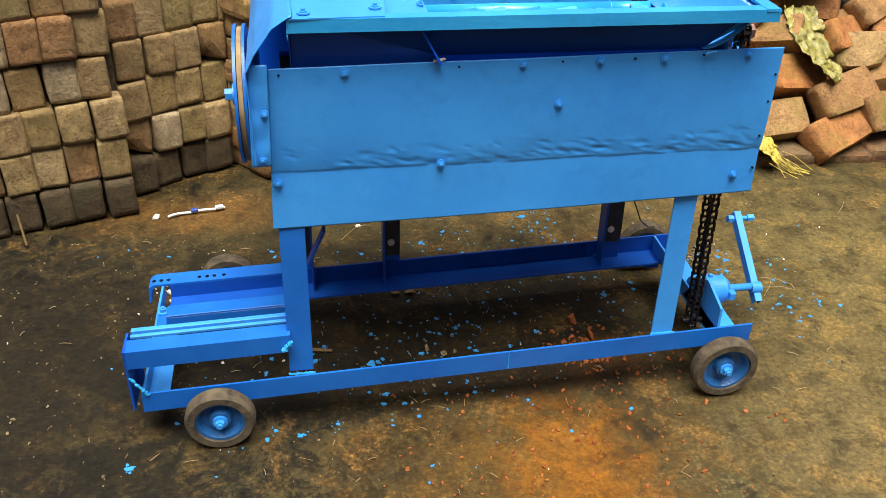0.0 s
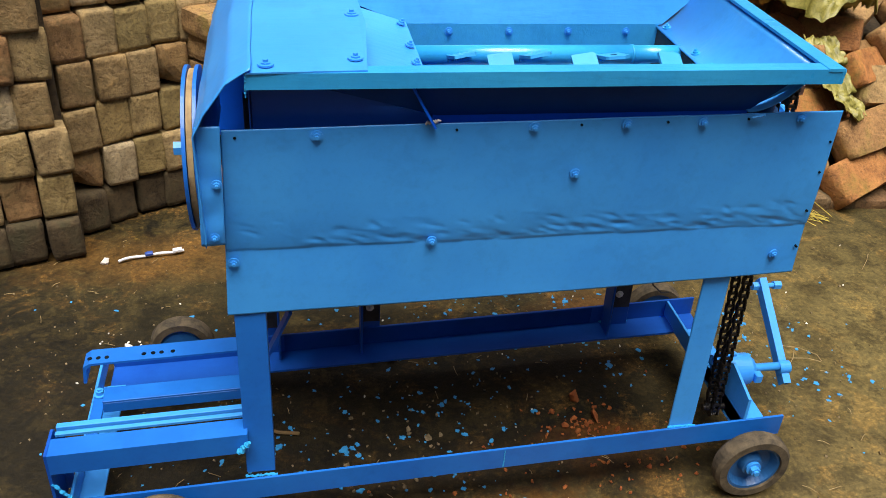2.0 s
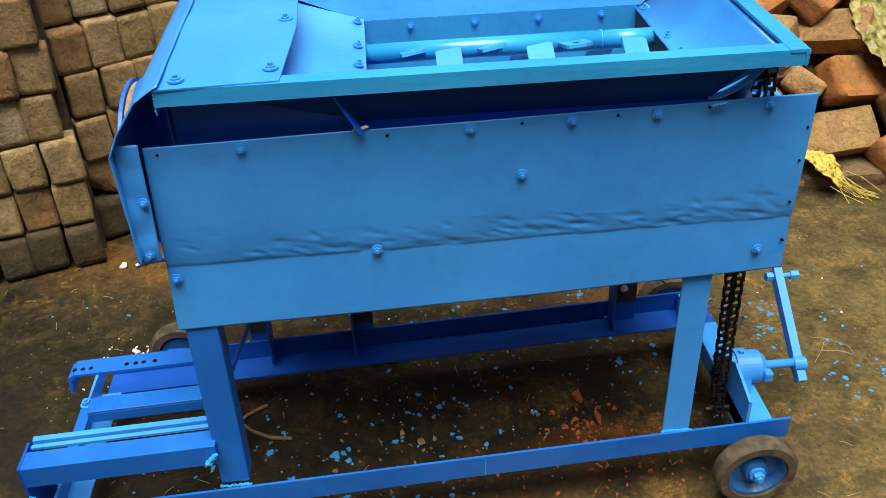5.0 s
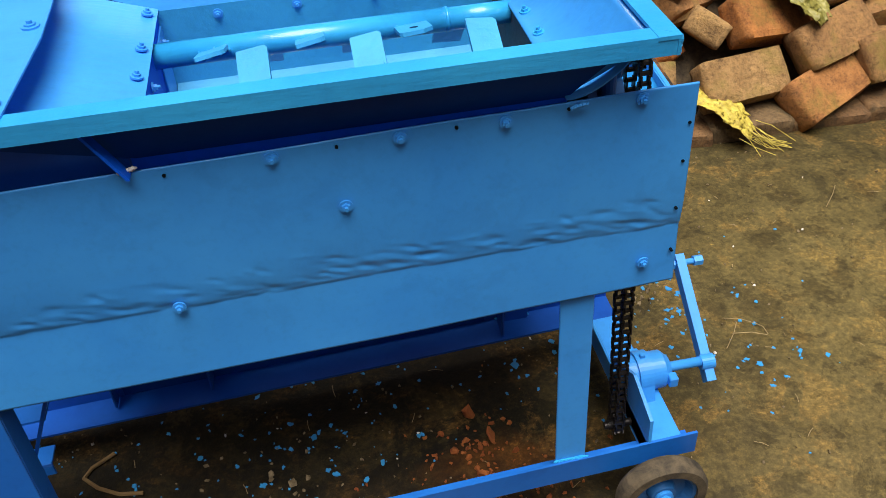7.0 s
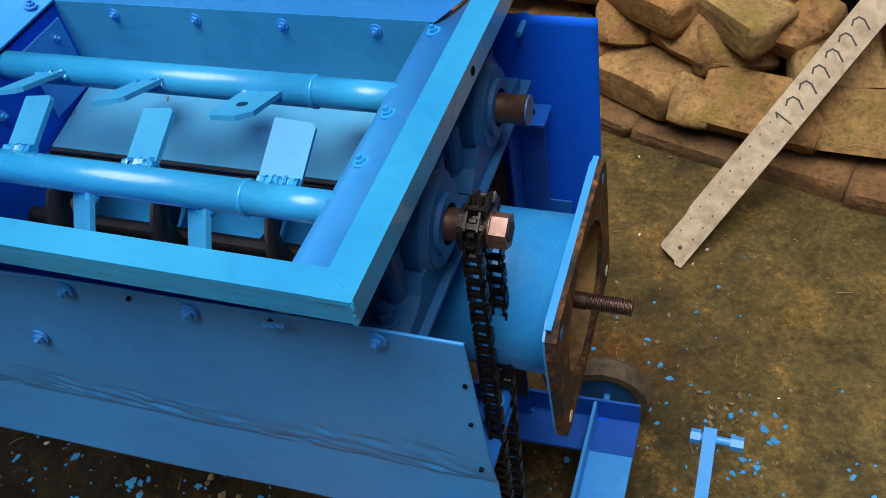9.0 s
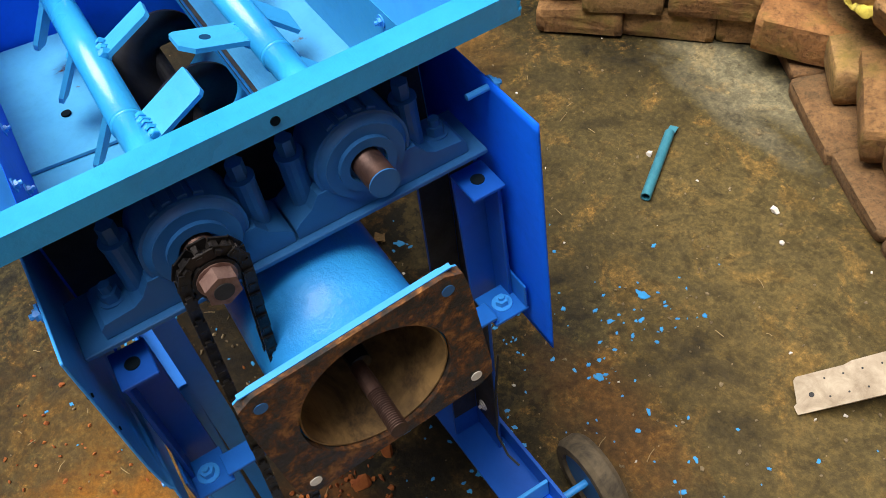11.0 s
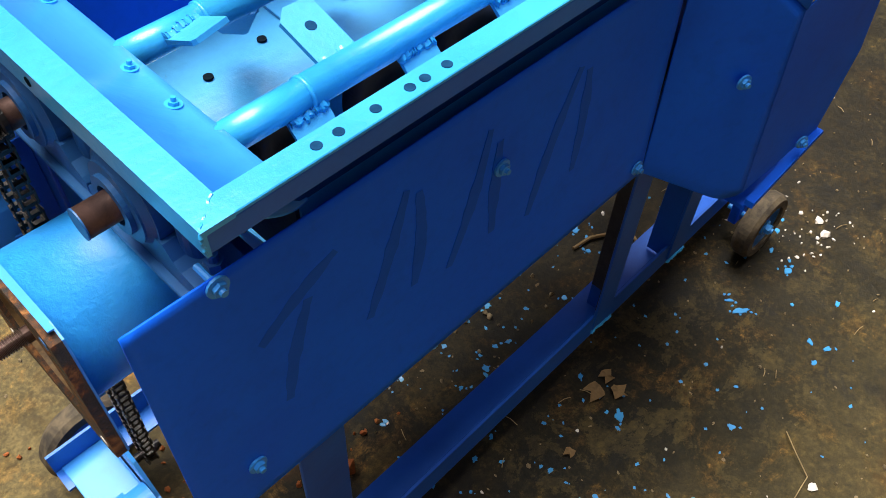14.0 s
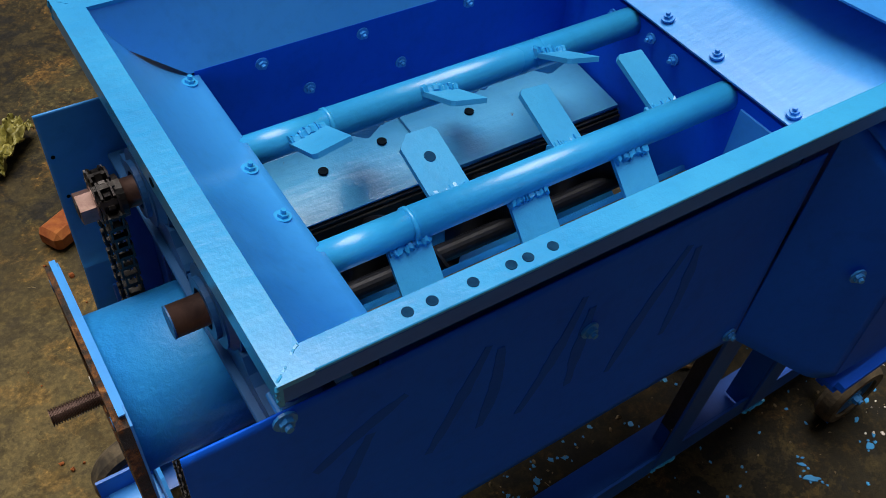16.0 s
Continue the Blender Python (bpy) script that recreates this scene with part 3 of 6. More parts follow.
def wheel(x, y, z, r, out):
    """A caster wheel on its axle; out points away from the trolley."""
    bm = bmesh.new()
    w = 0.019
    prof = [(r - 0.022, -w), (r - 0.006, -w), (r, -w * 0.55), (r, w * 0.55), (r - 0.006, w), (r - 0.022, w)]
    seg = 40
    rings = [[bm.verts.new((x + q * math.cos(2 * math.pi * i / seg), y + v, z + q * math.sin(2 * math.pi * i / seg))) for i in range(seg)] for q, v in prof]
    for k in range(6):
        a, b = rings[k], rings[(k + 1) % 6]
        for i in range(seg):
            bm.faces.new((a[i], a[(i + 1) % seg], b[(i + 1) % seg], b[i]))
    bmesh.ops.recalc_face_normals(bm, faces=bm.faces)
    wh = part("wheel", bm, TYRE, machine, "dusty grey brown rubber tyre", smooth=False)
    bm = bmesh.new()
    prof = [(r - 0.0215, 0.013), (r - 0.028, 0.013), (r - 0.036, -0.004), (0.026, -0.006), (0.022, 0.010), (0.0, 0.010)]
    seg = 32
    last = None
    for q, v in prof:
        ring = [bm.verts.new((x + max(q, 1e-4) * math.cos(2 * math.pi * i / seg), y + out * v, z + max(q, 1e-4) * math.sin(2 * math.pi * i / seg))) for i in range(seg)]
        if last:
            for i in range(seg):
                bm.faces.new((last[i], last[(i + 1) % seg], ring[(i + 1) % seg], ring[i]))
        last = ring
    add_cyl(bm, (x, y - out * 0.012, z), (x, y - out * 0.010, z), r - 0.0215, 32)
    bmesh.ops.recalc_face_normals(bm, faces=bm.faces)
    part("rim", bm, CASTING, wh, "dirty blue painted steel wheel centre")
    bm = bmesh.new()
    add_cyl(bm, (x, y + out * 0.008, z), (x, y + out * 0.016, z), 0.016, 20)
    add_cyl(bm, (x, y + out * 0.016, z), (x, y + out * 0.026, z), 0.0105, 6)
    add_cyl(bm, (x, y - out * 0.07, z), (x, y + out * 0.031, z), 0.006, 12)
    part("axle_nut", bm, BLUE, wh)


wheel(0.090, -0.026, 0.074, 0.076, -1)
wheel(1.270, -0.002, 0.079, 0.081, -1)
wheel(0.085, 0.512, 0.076, 0.072, 1)
wheel(1.262, 0.546, 0.078, 0.075, 1)
for x, y in ((0.09, 0.004), (1.268, 0.03), (0.085, 0.447), (1.262, 0.452)):
    bm = bmesh.new()
    add_box(bm, (x - 0.02, y + 0.008, 0.055), (x + 0.02, y + 0.026, 0.112), 0.002)
    part("axle_block", bm, SHADED_BLUE, machine)

# slotted motor arms behind the low end of the trolley
bm = bmesh.new()
add_prism(bm, [(0.020, 0.226), (0.025, 0.226), (0.025, 0.266), (0.062, 0.266), (0.062, 0.271), (0.020, 0.271)], "x", -0.088, 0.252)
arm = part("motor_arm", bm, BLUE_MID, machine, twist=SKEW)
bm = bmesh.new()
add_box(bm, (-0.083, 0.070, 0.266), (0.250, 0.079, 0.273), 0.001)
add_box(bm, (-0.083, 0.084, 0.258), (0.250, 0.096, 0.277), 0.001)
part("motor_arm_strip", bm, BLUE, machine, twist=SKEW)
bm = bmesh.new()
add_prism(bm, [(0.020, 0.112), (0.090, 0.112), (0.094, 0.16), (0.094, 0.264), (0.086, 0.272), (0.020, 0.272)], "x", -0.093, -0.088)
add_box(bm, (-0.088, 0.086, 0.12), (-0.072, 0.091, 0.262), 0.001)
part("end_plate", bm, SHADED_NAVY, machine, twist=SKEW)
bm = bmesh.new()
add_lumps(bm, (-0.088, 0.018, 0.205), (-0.055, 0.018, 0.150), 0.006, 10, rng)
part("weld", bm, BLUE_THICK, arm, twist=SKEW)
bm = bmesh.new()
add_lumps(bm, (0.235, 0.012, 0.235), (0.255, 0.008, 0.262), 0.009, 8, rng)
part("weld", bm, BLUE_THICK, arm, twist=SKEW)
bm = bmesh.new()
out = [(-0.072, 0.222), (-0.068, 0.262), (-0.056, 0.270), (0.246, 0.270), (0.246, 0.265), (-0.052, 0.265), (-0.062, 0.256), (-0.066, 0.222)]
add_prism(bm, out, "y", 0.262, 0.306)
arm2 = part("motor_arm", bm, BLUE_MID, machine, twist=SKEW)
for x in (-0.056, -0.040, -0.024, 0.046, 0.064, 0.080, 0.102):
    bm = bmesh.new()
    add_cyl(bm, (x, 0.278, 0.2702), (x, 0.278, 0.2712), 0.0045, 12)
    part("bolt_hole", bm, HOLE, arm2, "dark bolt hole", twist=SKEW)
bm = bmesh.new()
add_box(bm, (-0.030, 0.206, 0.214), (0.250, 0.248, 0.219), 0.001)
add_box(bm, (-0.030, 0.206, 0.190), (0.250, 0.211, 0.214), 0.001)
part("motor_shelf", bm, BLUE_MID, machine, twist=SKEW)
bm = bmesh.new()
add_box(bm, (-0.052, 0.090, 0.196), (-0.030, 0.262, 0.203), 0.001)
part("tie_bar", bm, BLUE_MID, machine, twist=SKEW)
bolt((-0.041, 0.245, 0.205), (0, 0, 1), machine, 0.008, 0.01, twist=SKEW)
bm = bmesh.new()
add_prism(bm, [(0.262, 0.30), (0.268, 0.30), (0.340, 0.46), (0.334, 0.46)], "y", 0.095, 0.120)
part("brace", bm, SHADED_NAVY, machine)

# ---- hopper rim ----
X0, X1, Y0, Y1, ZT, ZB = 0.288, 1.200, 0.0, 0.515, 0.947, 0.923
bm = bmesh.new()
add_prism(bm, [(Y0, ZB), (Y0 + 0.004, ZB), (Y0 + 0.004, ZT - 0.004), (Y0 + 0.027, ZT - 0.004), (Y0 + 0.027, ZT), (Y0, ZT)], "x", X0, X1 - 0.001)
rim_front = part("rim", bm, BLUE_THICK, machine)
bm = bmesh.new()
add_box(bm, (X0 + 0.05, Y1 - 0.026, ZT - 0.004), (X1 - 0.001, Y1, ZT), 0.0008)
rim_back = part("rim", bm, BLUE_THICK, machine, "drilled blue angle iron rim")
# web split from its lit top; deeper blue stands for its shade
bm = bmesh.new()
add_box(bm, (X0 + 0.05, Y1 - 0.004, ZB), (X1 - 0.001, Y1 - 0.0003, ZT - 0.0042), 0.0008)
part("rim_web", bm, BLUE_MID, rim_back, "angle iron web, its shade given as deeper blue")
bm = bmesh.new()
add_prism(bm, [(X1, ZB), (X1 - 0.004, ZB), (X1 - 0.004, ZT - 0.004), (X1 - 0.028, ZT - 0.004), (X1 - 0.028, ZT + 0.001), (X1, ZT + 0.001)], "y", Y0 - 0.001, Y1 + 0.001)
rim_end = part("rim", bm, BLUE_THICK, machine)
for x in (1.092, 1.071, 1.035, 1.0, 0.984, 0.96):
    bm = bmesh.new()
    add_cyl(bm, (x, 0.5035, ZT), (x, 0.5035, ZT + 0.0006), 0.0048, 18)
    part("drilled_hole", bm, HOLE_BLUE, rim_back, "drilled hole showing dark blue")
bm = bmesh.new()
add_cyl(bm, (1.2, 0.278, 0.9355), (1.2008, 0.278, 0.9355), 0.0045, 14)
part("drilled_hole", bm, HOLE, rim_end, "dark drilled hole")
for a, b in (((1.172, 0.026, ZT), (1.199, 0.002, ZT)), ((1.172, 0.489, ZT), (1.199, 0.513, ZT)), ((1.2, 0.0, ZT), (1.2, 0.0, ZB + 0.002)), ((1.2, 0.515, ZT), (1.2, 0.515, ZB + 0.002)), ((0.290, 0.0, ZT), (0.288, 0.002, ZB - 0.012))):
    bm = bmesh.new()
    add_lumps(bm, a, b, 0.0024, 6, rng)
    part("weld", bm, BLUE_THICK, rim_end)

# ---- hopper sheets ----
OX0, OX1, OY0, OY1, OZ = 0.575, 1.083, 0.060, 0.457, 0.862
bm = bmesh.new()
bend = []
for k in range(13):
    f = k / 12
    x = 1.176 - (1.176 - OX1) * f
    z = 0.9425 - (0.9425 - OZ + 0.004) * (1 - (1 - f) ** 1.8)
    w = 0.471 - 0.050 * f
    bend.append([bm.verts.new((x, 0.2575 + s * w / 2, z - d)) for d in (0.0, 0.002) for s in (-1, 1)])
for a, b in zip(bend, bend[1:]):
    for i, j in ((0, 1), (1, 3), (3, 2), (2, 0)):
        bm.faces.new((a[i], a[j], b[j], b[i]))
for q in (bend[0], bend[-1]):
    bm.faces.new((q[0], q[1], q[3], q[2]))
bmesh.ops.recalc_face_normals(bm, faces=bm.faces)
sheet_b = part("hopper_sheet", bm, BLUE_BRUSHED, machine, smooth=True)
for q in sheet_b.data.polygons:
    q.use_smooth = q.normal.z > 0.2
for y in (0.074, 0.225, 0.297, 0.440):
    bolt((1.098, y, 0.8615), (-0.2, 0, 1), sheet_b, 0.0055, 0.005, BLUE_THICK)
bm = bmesh.new()
add_plate(bm, [(X0 + 0.002, 0.027, 0.9445), (OX0, OY0, OZ + 0.002), (OX0, OY1, OZ + 0.002), (X0 + 0.002, 0.489, 0.9445)][::-1], 0.002)
add_prism(bm, [(OX0 - 0.001, OZ + 0.004), (OX0 - 0.024, OZ + 0.011), (OX0 - 0.024, OZ + 0.009), (OX0 - 0.001, OZ + 0.0005)], "y", OY0, OY1)
sheet_a = part("hopper_sheet", bm, BLUE_BRUSHED, machine)
for y in (0.10, 0.228, 0.311, 0.428):
    bolt((0.563, y, 0.873), (0.3, 0, 1), sheet_a, 0.0055, 0.005)
bm = bmesh.new()
add_plate(bm, [(X0 + 0.01, 0.0265, 0.943), (1.175, 0.0265, 0.943), (1.166, 0.0385, 0.914), (OX1 + 0.010, OY0, OZ), (OX0, OY0, OZ)], 0.002)
part("hopper_sheet", bm, BLUE, machine)
bm = bmesh.new()
add_plate(bm, [(1.175, 0.489, 0.943), (X0 + 0.06, 0.489, 0.943), (OX0, OY1, OZ), (OX1 + 0.010, OY1, OZ), (1.166, 0.4775, 0.914)], 0.002)
part("hopper_sheet", bm, BLUE_BRUSHED, machine)

# thin skins that paint the shade under the sloping side sheets
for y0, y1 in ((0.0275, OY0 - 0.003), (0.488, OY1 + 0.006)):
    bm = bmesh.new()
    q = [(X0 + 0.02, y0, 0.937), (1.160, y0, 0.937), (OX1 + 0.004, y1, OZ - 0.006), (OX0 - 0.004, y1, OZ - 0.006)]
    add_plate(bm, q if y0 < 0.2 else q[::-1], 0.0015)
    part("sheet_underside", bm, NAVY_SHADE, machine, "shade under a hopper sheet, as a dark blue skin")
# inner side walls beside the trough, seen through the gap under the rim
# their navy carries the shade of that gap
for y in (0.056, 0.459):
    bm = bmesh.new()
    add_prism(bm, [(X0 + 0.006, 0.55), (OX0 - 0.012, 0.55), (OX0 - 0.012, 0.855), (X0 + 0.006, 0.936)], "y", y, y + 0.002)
    part("inner_wall", bm, SHADED_NAVY, machine)
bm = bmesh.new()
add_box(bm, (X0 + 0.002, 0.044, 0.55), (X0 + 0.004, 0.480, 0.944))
part("inner_wall", bm, SHADED_NAVY, machine)

# ---- mixing trough ----
TZ = 0.722
DY, DZ, DR = 0.264, 0.665, 0.083
# front wall in the shaded blue, lit back wall in a paler one
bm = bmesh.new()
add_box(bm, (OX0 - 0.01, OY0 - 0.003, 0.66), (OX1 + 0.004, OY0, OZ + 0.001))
wall_f = part("trough_wall", bm, SHADED_BLUE, machine)
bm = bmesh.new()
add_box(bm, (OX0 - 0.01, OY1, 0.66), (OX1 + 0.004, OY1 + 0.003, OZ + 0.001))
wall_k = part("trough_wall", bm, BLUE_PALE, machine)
for x, z in ((1.011, 0.848), (0.884, 0.848), (0.735, 0.848), (0.955, 0.795), (0.83, 0.79)):
    bolt((x, OY0, z), (0, 1, 0), wall_f, 0.005, 0.005)
for x, z in ((1.02, 0.848), (0.90, 0.848), (0.78, 0.848), (0.66, 0.848)):
    bolt((x, OY1, z), (0, -1, 0), wall_k, 0.005, 0.005)
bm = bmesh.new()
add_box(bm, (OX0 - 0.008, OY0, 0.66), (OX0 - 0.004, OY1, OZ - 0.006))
wall_a = part("trough_end", bm, SHADED_BLUE, machine)
bm = bmesh.new()
add_box(bm, (OX0 - 0.004, 0.372, 0.74), (OX0 - 0.001, 0.452, 0.842), 0.0008)
part("patch_plate", bm, BLUE, wall_a)
for y, z in ((0.43, 0.825), (0.262, 0.838), (0.22, 0.842), (0.15, 0.835), (0.09, 0.83), (0.30, 0.80)):
    bolt((OX0 - 0.002, y, z), (1, 0, 0), wall_a, 0.0045, 0.006)
# outer end wall blackened: the shadow behind the bearings is in its colour
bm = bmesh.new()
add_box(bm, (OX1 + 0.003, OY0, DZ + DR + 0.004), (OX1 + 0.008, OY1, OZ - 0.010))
part("trough_end", bm, NEAR_BLACK, machine)
# front liner in two plates, the second lying over the first
bm = bmesh.new()
add_plate(bm, [(0.842, OY0, TZ + 0.010), (OX1, OY0, TZ + 0.010), (OX1, 0.196, TZ - 0.002), (0.842, 0.196, TZ - 0.002)], 0.004)
liner = part("floor_liner", bm, BLUE_WORN, machine, "scraped blue liner plate with bare patches")
bm = bmesh.new()
add_plate(bm, [(OX0, OY0, TZ + 0.015), (0.850, OY0, TZ + 0.015), (0.850, 0.198, TZ + 0.004), (OX0, 0.198, TZ + 0.004)], 0.004)
liner2 = part("floor_liner", bm, BLUE_WORN, machine, "scraped blue liner plate with bare patches")
for ob, spots, dz in ((liner, ((0.976, 0.131), (0.889, 0.118)), 0.006), (liner2, ((0.765, 0.125),), 0.011)):
    for x, y in spots:
        bm = bmesh.new()
        zz = TZ + dz - 0.071 * (y - 0.117)
        add_cyl(bm, (x, y, zz), (x, y, zz + 0.0022), 0.0062, 16)
        part("bolt_hole", bm, HOLE, ob, "dark bolt hole")
bm = bmesh.new()
add_plate(bm, [(OX0, 0.338, TZ - 0.002), (OX1, 0.338, TZ - 0.002), (OX1, OY1, TZ + 0.02), (OX0, OY1, TZ + 0.02)], 0.004)
part("floor_liner", bm, BLUE_WORN, machine, "scraped blue liner plate with bare patches")
for y in (0.197, 0.333):
    bm = bmesh.new()
    add_box(bm, (OX0, y, TZ - 0.018), (OX1, y + 0.005, TZ - 0.0035))
    add_box(bm, (OX0, y + (0.006 if y < 0.3 else -0.004), TZ - 0.022), (OX1, y + (0.009 if y < 0.3 else -0.001), TZ - 0.008))
    part("rubber_seal", bm, RUBBER, machine, "black rubber edging strip")


# ---- mixing shafts ----
def paddle(x, y, z, ang, twist, parent, length=0.062, width=0.046, hole=False, clip=0.012):
    """A flat paddle welded to a shaft; ang turns it about the shaft, twist pitches it."""
    bm = bmesh.new()
    r0 = 0.012
    w = width / 2
    out = [(-w, r0), (w, r0), (w, r0 + length - clip), (w - clip, r0 + length), (-w + clip * 0.3, r0 + length), (-w, r0 + length - clip * 0.4)]
    add_prism(bm, out, "z", -0.0028, 0.0028)
    m = Matrix.Translation((x, y, z)) @ Matrix.Rotation(radians(ang), 4, "X") @ Matrix.Rotation(radians(twist), 4, "Y")
    bmesh.ops.transform(bm, matrix=m, verts=bm.verts)
    part("paddle", bm, BLUE_PALE, parent)
    bm = bmesh.new()
    add_lumps(bm, (-w, 0.018, 0.003), (w, 0.018, 0.003), 0.0095, 14, rng)
    bmesh.ops.transform(bm, matrix=m, verts=bm.verts)
    part("weld", bm, BLUE_THICK, parent)
    if hole:
        bm = bmesh.new()
        for s in (-1, 1):
            add_cyl(bm, (0, 0.058, s * 0.0028), (0, 0.058, s * 0.0034), 0.0062, 18)
        bmesh.ops.transform(bm, matrix=m, verts=bm.verts)
        part("drilled_hole", bm, HOLE_BLUE, parent, "drilled hole showing dark blue")
    return m


SZ = 0.842
for y, end in ((0.180, 1.232), (0.346, 1.226)):
    bm = bmesh.new()
    add_cyl(bm, (OX0 - 0.004, y, SZ), (0.992, y, SZ), 0.0178, 32)
    add_cyl(bm, (0.990, y, SZ), (0.9945, y, SZ), 0.0186, 32)
    add_cyl(bm, (0.992, y, SZ), (1.10, y, SZ), 0.0168, 32)
    sh = part("mixing_shaft", bm, BLUE_THICK, machine, smooth=True)
    bm = bmesh.new()
    add_cyl(bm, (1.10, y, SZ), (end, y, SZ), 0.0150, 32)
    part("journal", bm, STEEL, sh, "bare rusty steel shaft end", smooth=True)
    bm = bmesh.new()
    add_cyl(bm, (end, y, SZ), (end + 0.0015, y, SZ), 0.0154, 32)
    part("end_face", bm, CASTING, sh)
    if y < 0.3:
        for x, a, t in ((1.022, 27, 8), (0.864, 25, -12), (0.712, 26, -12)):
            paddle(x, y, SZ, a, t, sh, 0.070, 0.043, False, 0.004)
        for x, a, t in ((0.938, 236, 30), (0.80, 234, 26), (0.67, 236, 30)):
            paddle(x, y, SZ, a, t, sh, 0.072, 0.040)
    else:
        paddle(0.936, y, SZ, 163, 4, sh, 0.078, 0.048, True, 0.014)
        for x, a, t in ((0.790, 160, 10), (0.655, 160, 10)):
            paddle(x, y, SZ, a, t, sh, 0.078, 0.042, False, 0.005)
        for x, a, t in ((1.000, -46, 4), (0.860, -44, 4), (0.725, -42, 4)):
            paddle(x, y, SZ, a, t, sh, 0.075, 0.045, False, 0.003)

# ---- bearing shelf and plummer blocks ----
bm = bmesh.new()
add_box(bm, (1.118, 0.050, 0.779), (1.194, 0.470, 0.785), 0.001)
add_box(bm, (1.118, 0.050, 0.735), (1.124, 0.470, 0.779), 0.001)
part("bearing_shelf", bm, CASTING, machine)


def plummer(y):
    bm = bmesh.new()
    x0, x1, c = 1.136, 1.186, 1.161
    el, er = (0.106, 0.0815) if y < 0.26 else (0.0815, 0.106)
    out = [(y - el, 0.786), (y + er, 0.786), (y + er, 0.798), (y + er - 0.005, 0.803), (y + 0.072, 0.806), (y + 0.062, 0.812), (y + 0.052, 0.826), (y - 0.052, 0.826), (y - 0.062, 0.812), (y - 0.072, 0.806), (y - el + 0.005, 0.803), (y - el, 0.798)]
    add_prism(bm, out, "x", x0, x1)
    bl = part("bearing_block", bm, CASTING, machine, "blue sprayed cast plummer block")
    bm = bmesh.new()
    add_cyl(bm, (1.138, y, SZ), (1.184, y, SZ), 0.049, 40)
    add_cyl(bm, (1.184, y, SZ), (1.190, y, SZ), 0.046, 40, 0.040)
    part("housing", bm, CASTING, bl, smooth=False)
    bm = bmesh.new()
    add_tube(bm, (1.189, y, SZ), (1.197, y, SZ), 0.029, 0.0195, 32)
    add_tube(bm, (1.187, y, SZ), (1.192, y, SZ), 0.040, 0.029, 36)
    part("seal_ring", bm, CASTING, bl)
    for k in range(4):
        a = radians(66 + 16 * k)
        bm = bmesh.new()
        m = Matrix.Translation((1.17, y + 0.0495 * math.cos(a), SZ + 0.0495 * math.sin(a))) @ Matrix.Rotation(a - math.pi / 2, 4, "X")
        add_box(bm, (-0.011, -0.0045, -0.002), (0.012, 0.0045, 0.0022), 0.0008, m)
        part("cap_rib", bm, CASTING, bl)
    for s in (-1, 1):
        bm = bmesh.new()
        yy = y + s * 0.059
        add_cyl(bm, (c, yy, 0.80), (c, yy, 0.862), 0.0125, 16)
        add_cyl(bm, (c, yy, 0.862), (c, yy, 0.866), 0.0135, 16)
        add_cyl(bm, (c, yy, 0.866), (c, yy, 0.884), 0.0085, 6)
        part("cap_bolt", bm, CASTING, bl)
    s = -1 if y < 0.26 else 1
    bm = bmesh.new()
    add_cyl(bm, (c, y + s * 0.086, 0.797), (c, y + s * 0.086, 0.806), 0.0125, 18)
    add_cyl(bm, (c, y + s * 0.086, 0.804), (c, y + s * 0.086, 0.816), 0.0095, 6)
    add_cyl(bm, (c, y + s * 0.086, 0.816), (c, y + s * 0.086, 0.824), 0.0055, 10)
    part("foot_bolt", bm, CASTING, bl)


plummer(0.180)
plummer(0.346)

# ---- chain drive ----
CX, CYT, CYB, CZB, RT, RB = 1.226, 0.180, 0.120, 0.130, 0.027, 0.014


def chain_path(n):
    """Points with headings round the two sprockets."""
    pts = []
    top, bot = Vector((CYT, SZ)), Vector((CYB, CZB))
    d = (bot - top).normalized()
    side = Vector((d.y, -d.x))
    L = (bot - top).length
    total = 2 * L + math.pi * (RT + RB)
    for i in range(n):
        s = total * i / n
        if s < L:
            q = top - side * RT + (bot - top) * (s / L) - side * (RB - RT) * (s / L)
            h = d
        elif s < L + math.pi * RB:
            a = (s - L) / RB
            q = bot + (-side * math.cos(a) + d * math.sin(a)) * RB
            h = side * math.sin(a) + d * math.cos(a)
        elif s < 2 * L + math.pi * RB:
            u = (s - L - math.pi * RB) / L
            q = bot + side * RB + (top - bot) * u - side * (RB - RT) * u
            h = -d
        else:
            a = (s - 2 * L - math.pi * RB) / RT
            q = top + (side * math.cos(a) - d * math.sin(a)) * RT
            h = -side * math.sin(a) - d * math.cos(a)
        pts.append((q, h))
    return pts


bm = bmesh.new()
for i, (q, h) in enumerate(chain_path(102)):
    m = Matrix.Translation((CX, q.x, q.y)) @ Matrix.Rotation(math.atan2(h.y, h.x), 4, "X")
    wide = 0.0078 if i % 2 else 0.0056
    for s in (-1, 1):
        add_box(bm, (s * wide - 0.001, -0.0085, -0.0052), (s * wide + 0.001, 0.0085, 0.0052), 0.0, m)
    add_box(bm, (-0.0095, -0.0065, -0.0028), (0.0095, -0.0015, 0.0028), 0.0, m)
part("drive_chain", bm, CHAIN, machine, "greasy black roller chain")


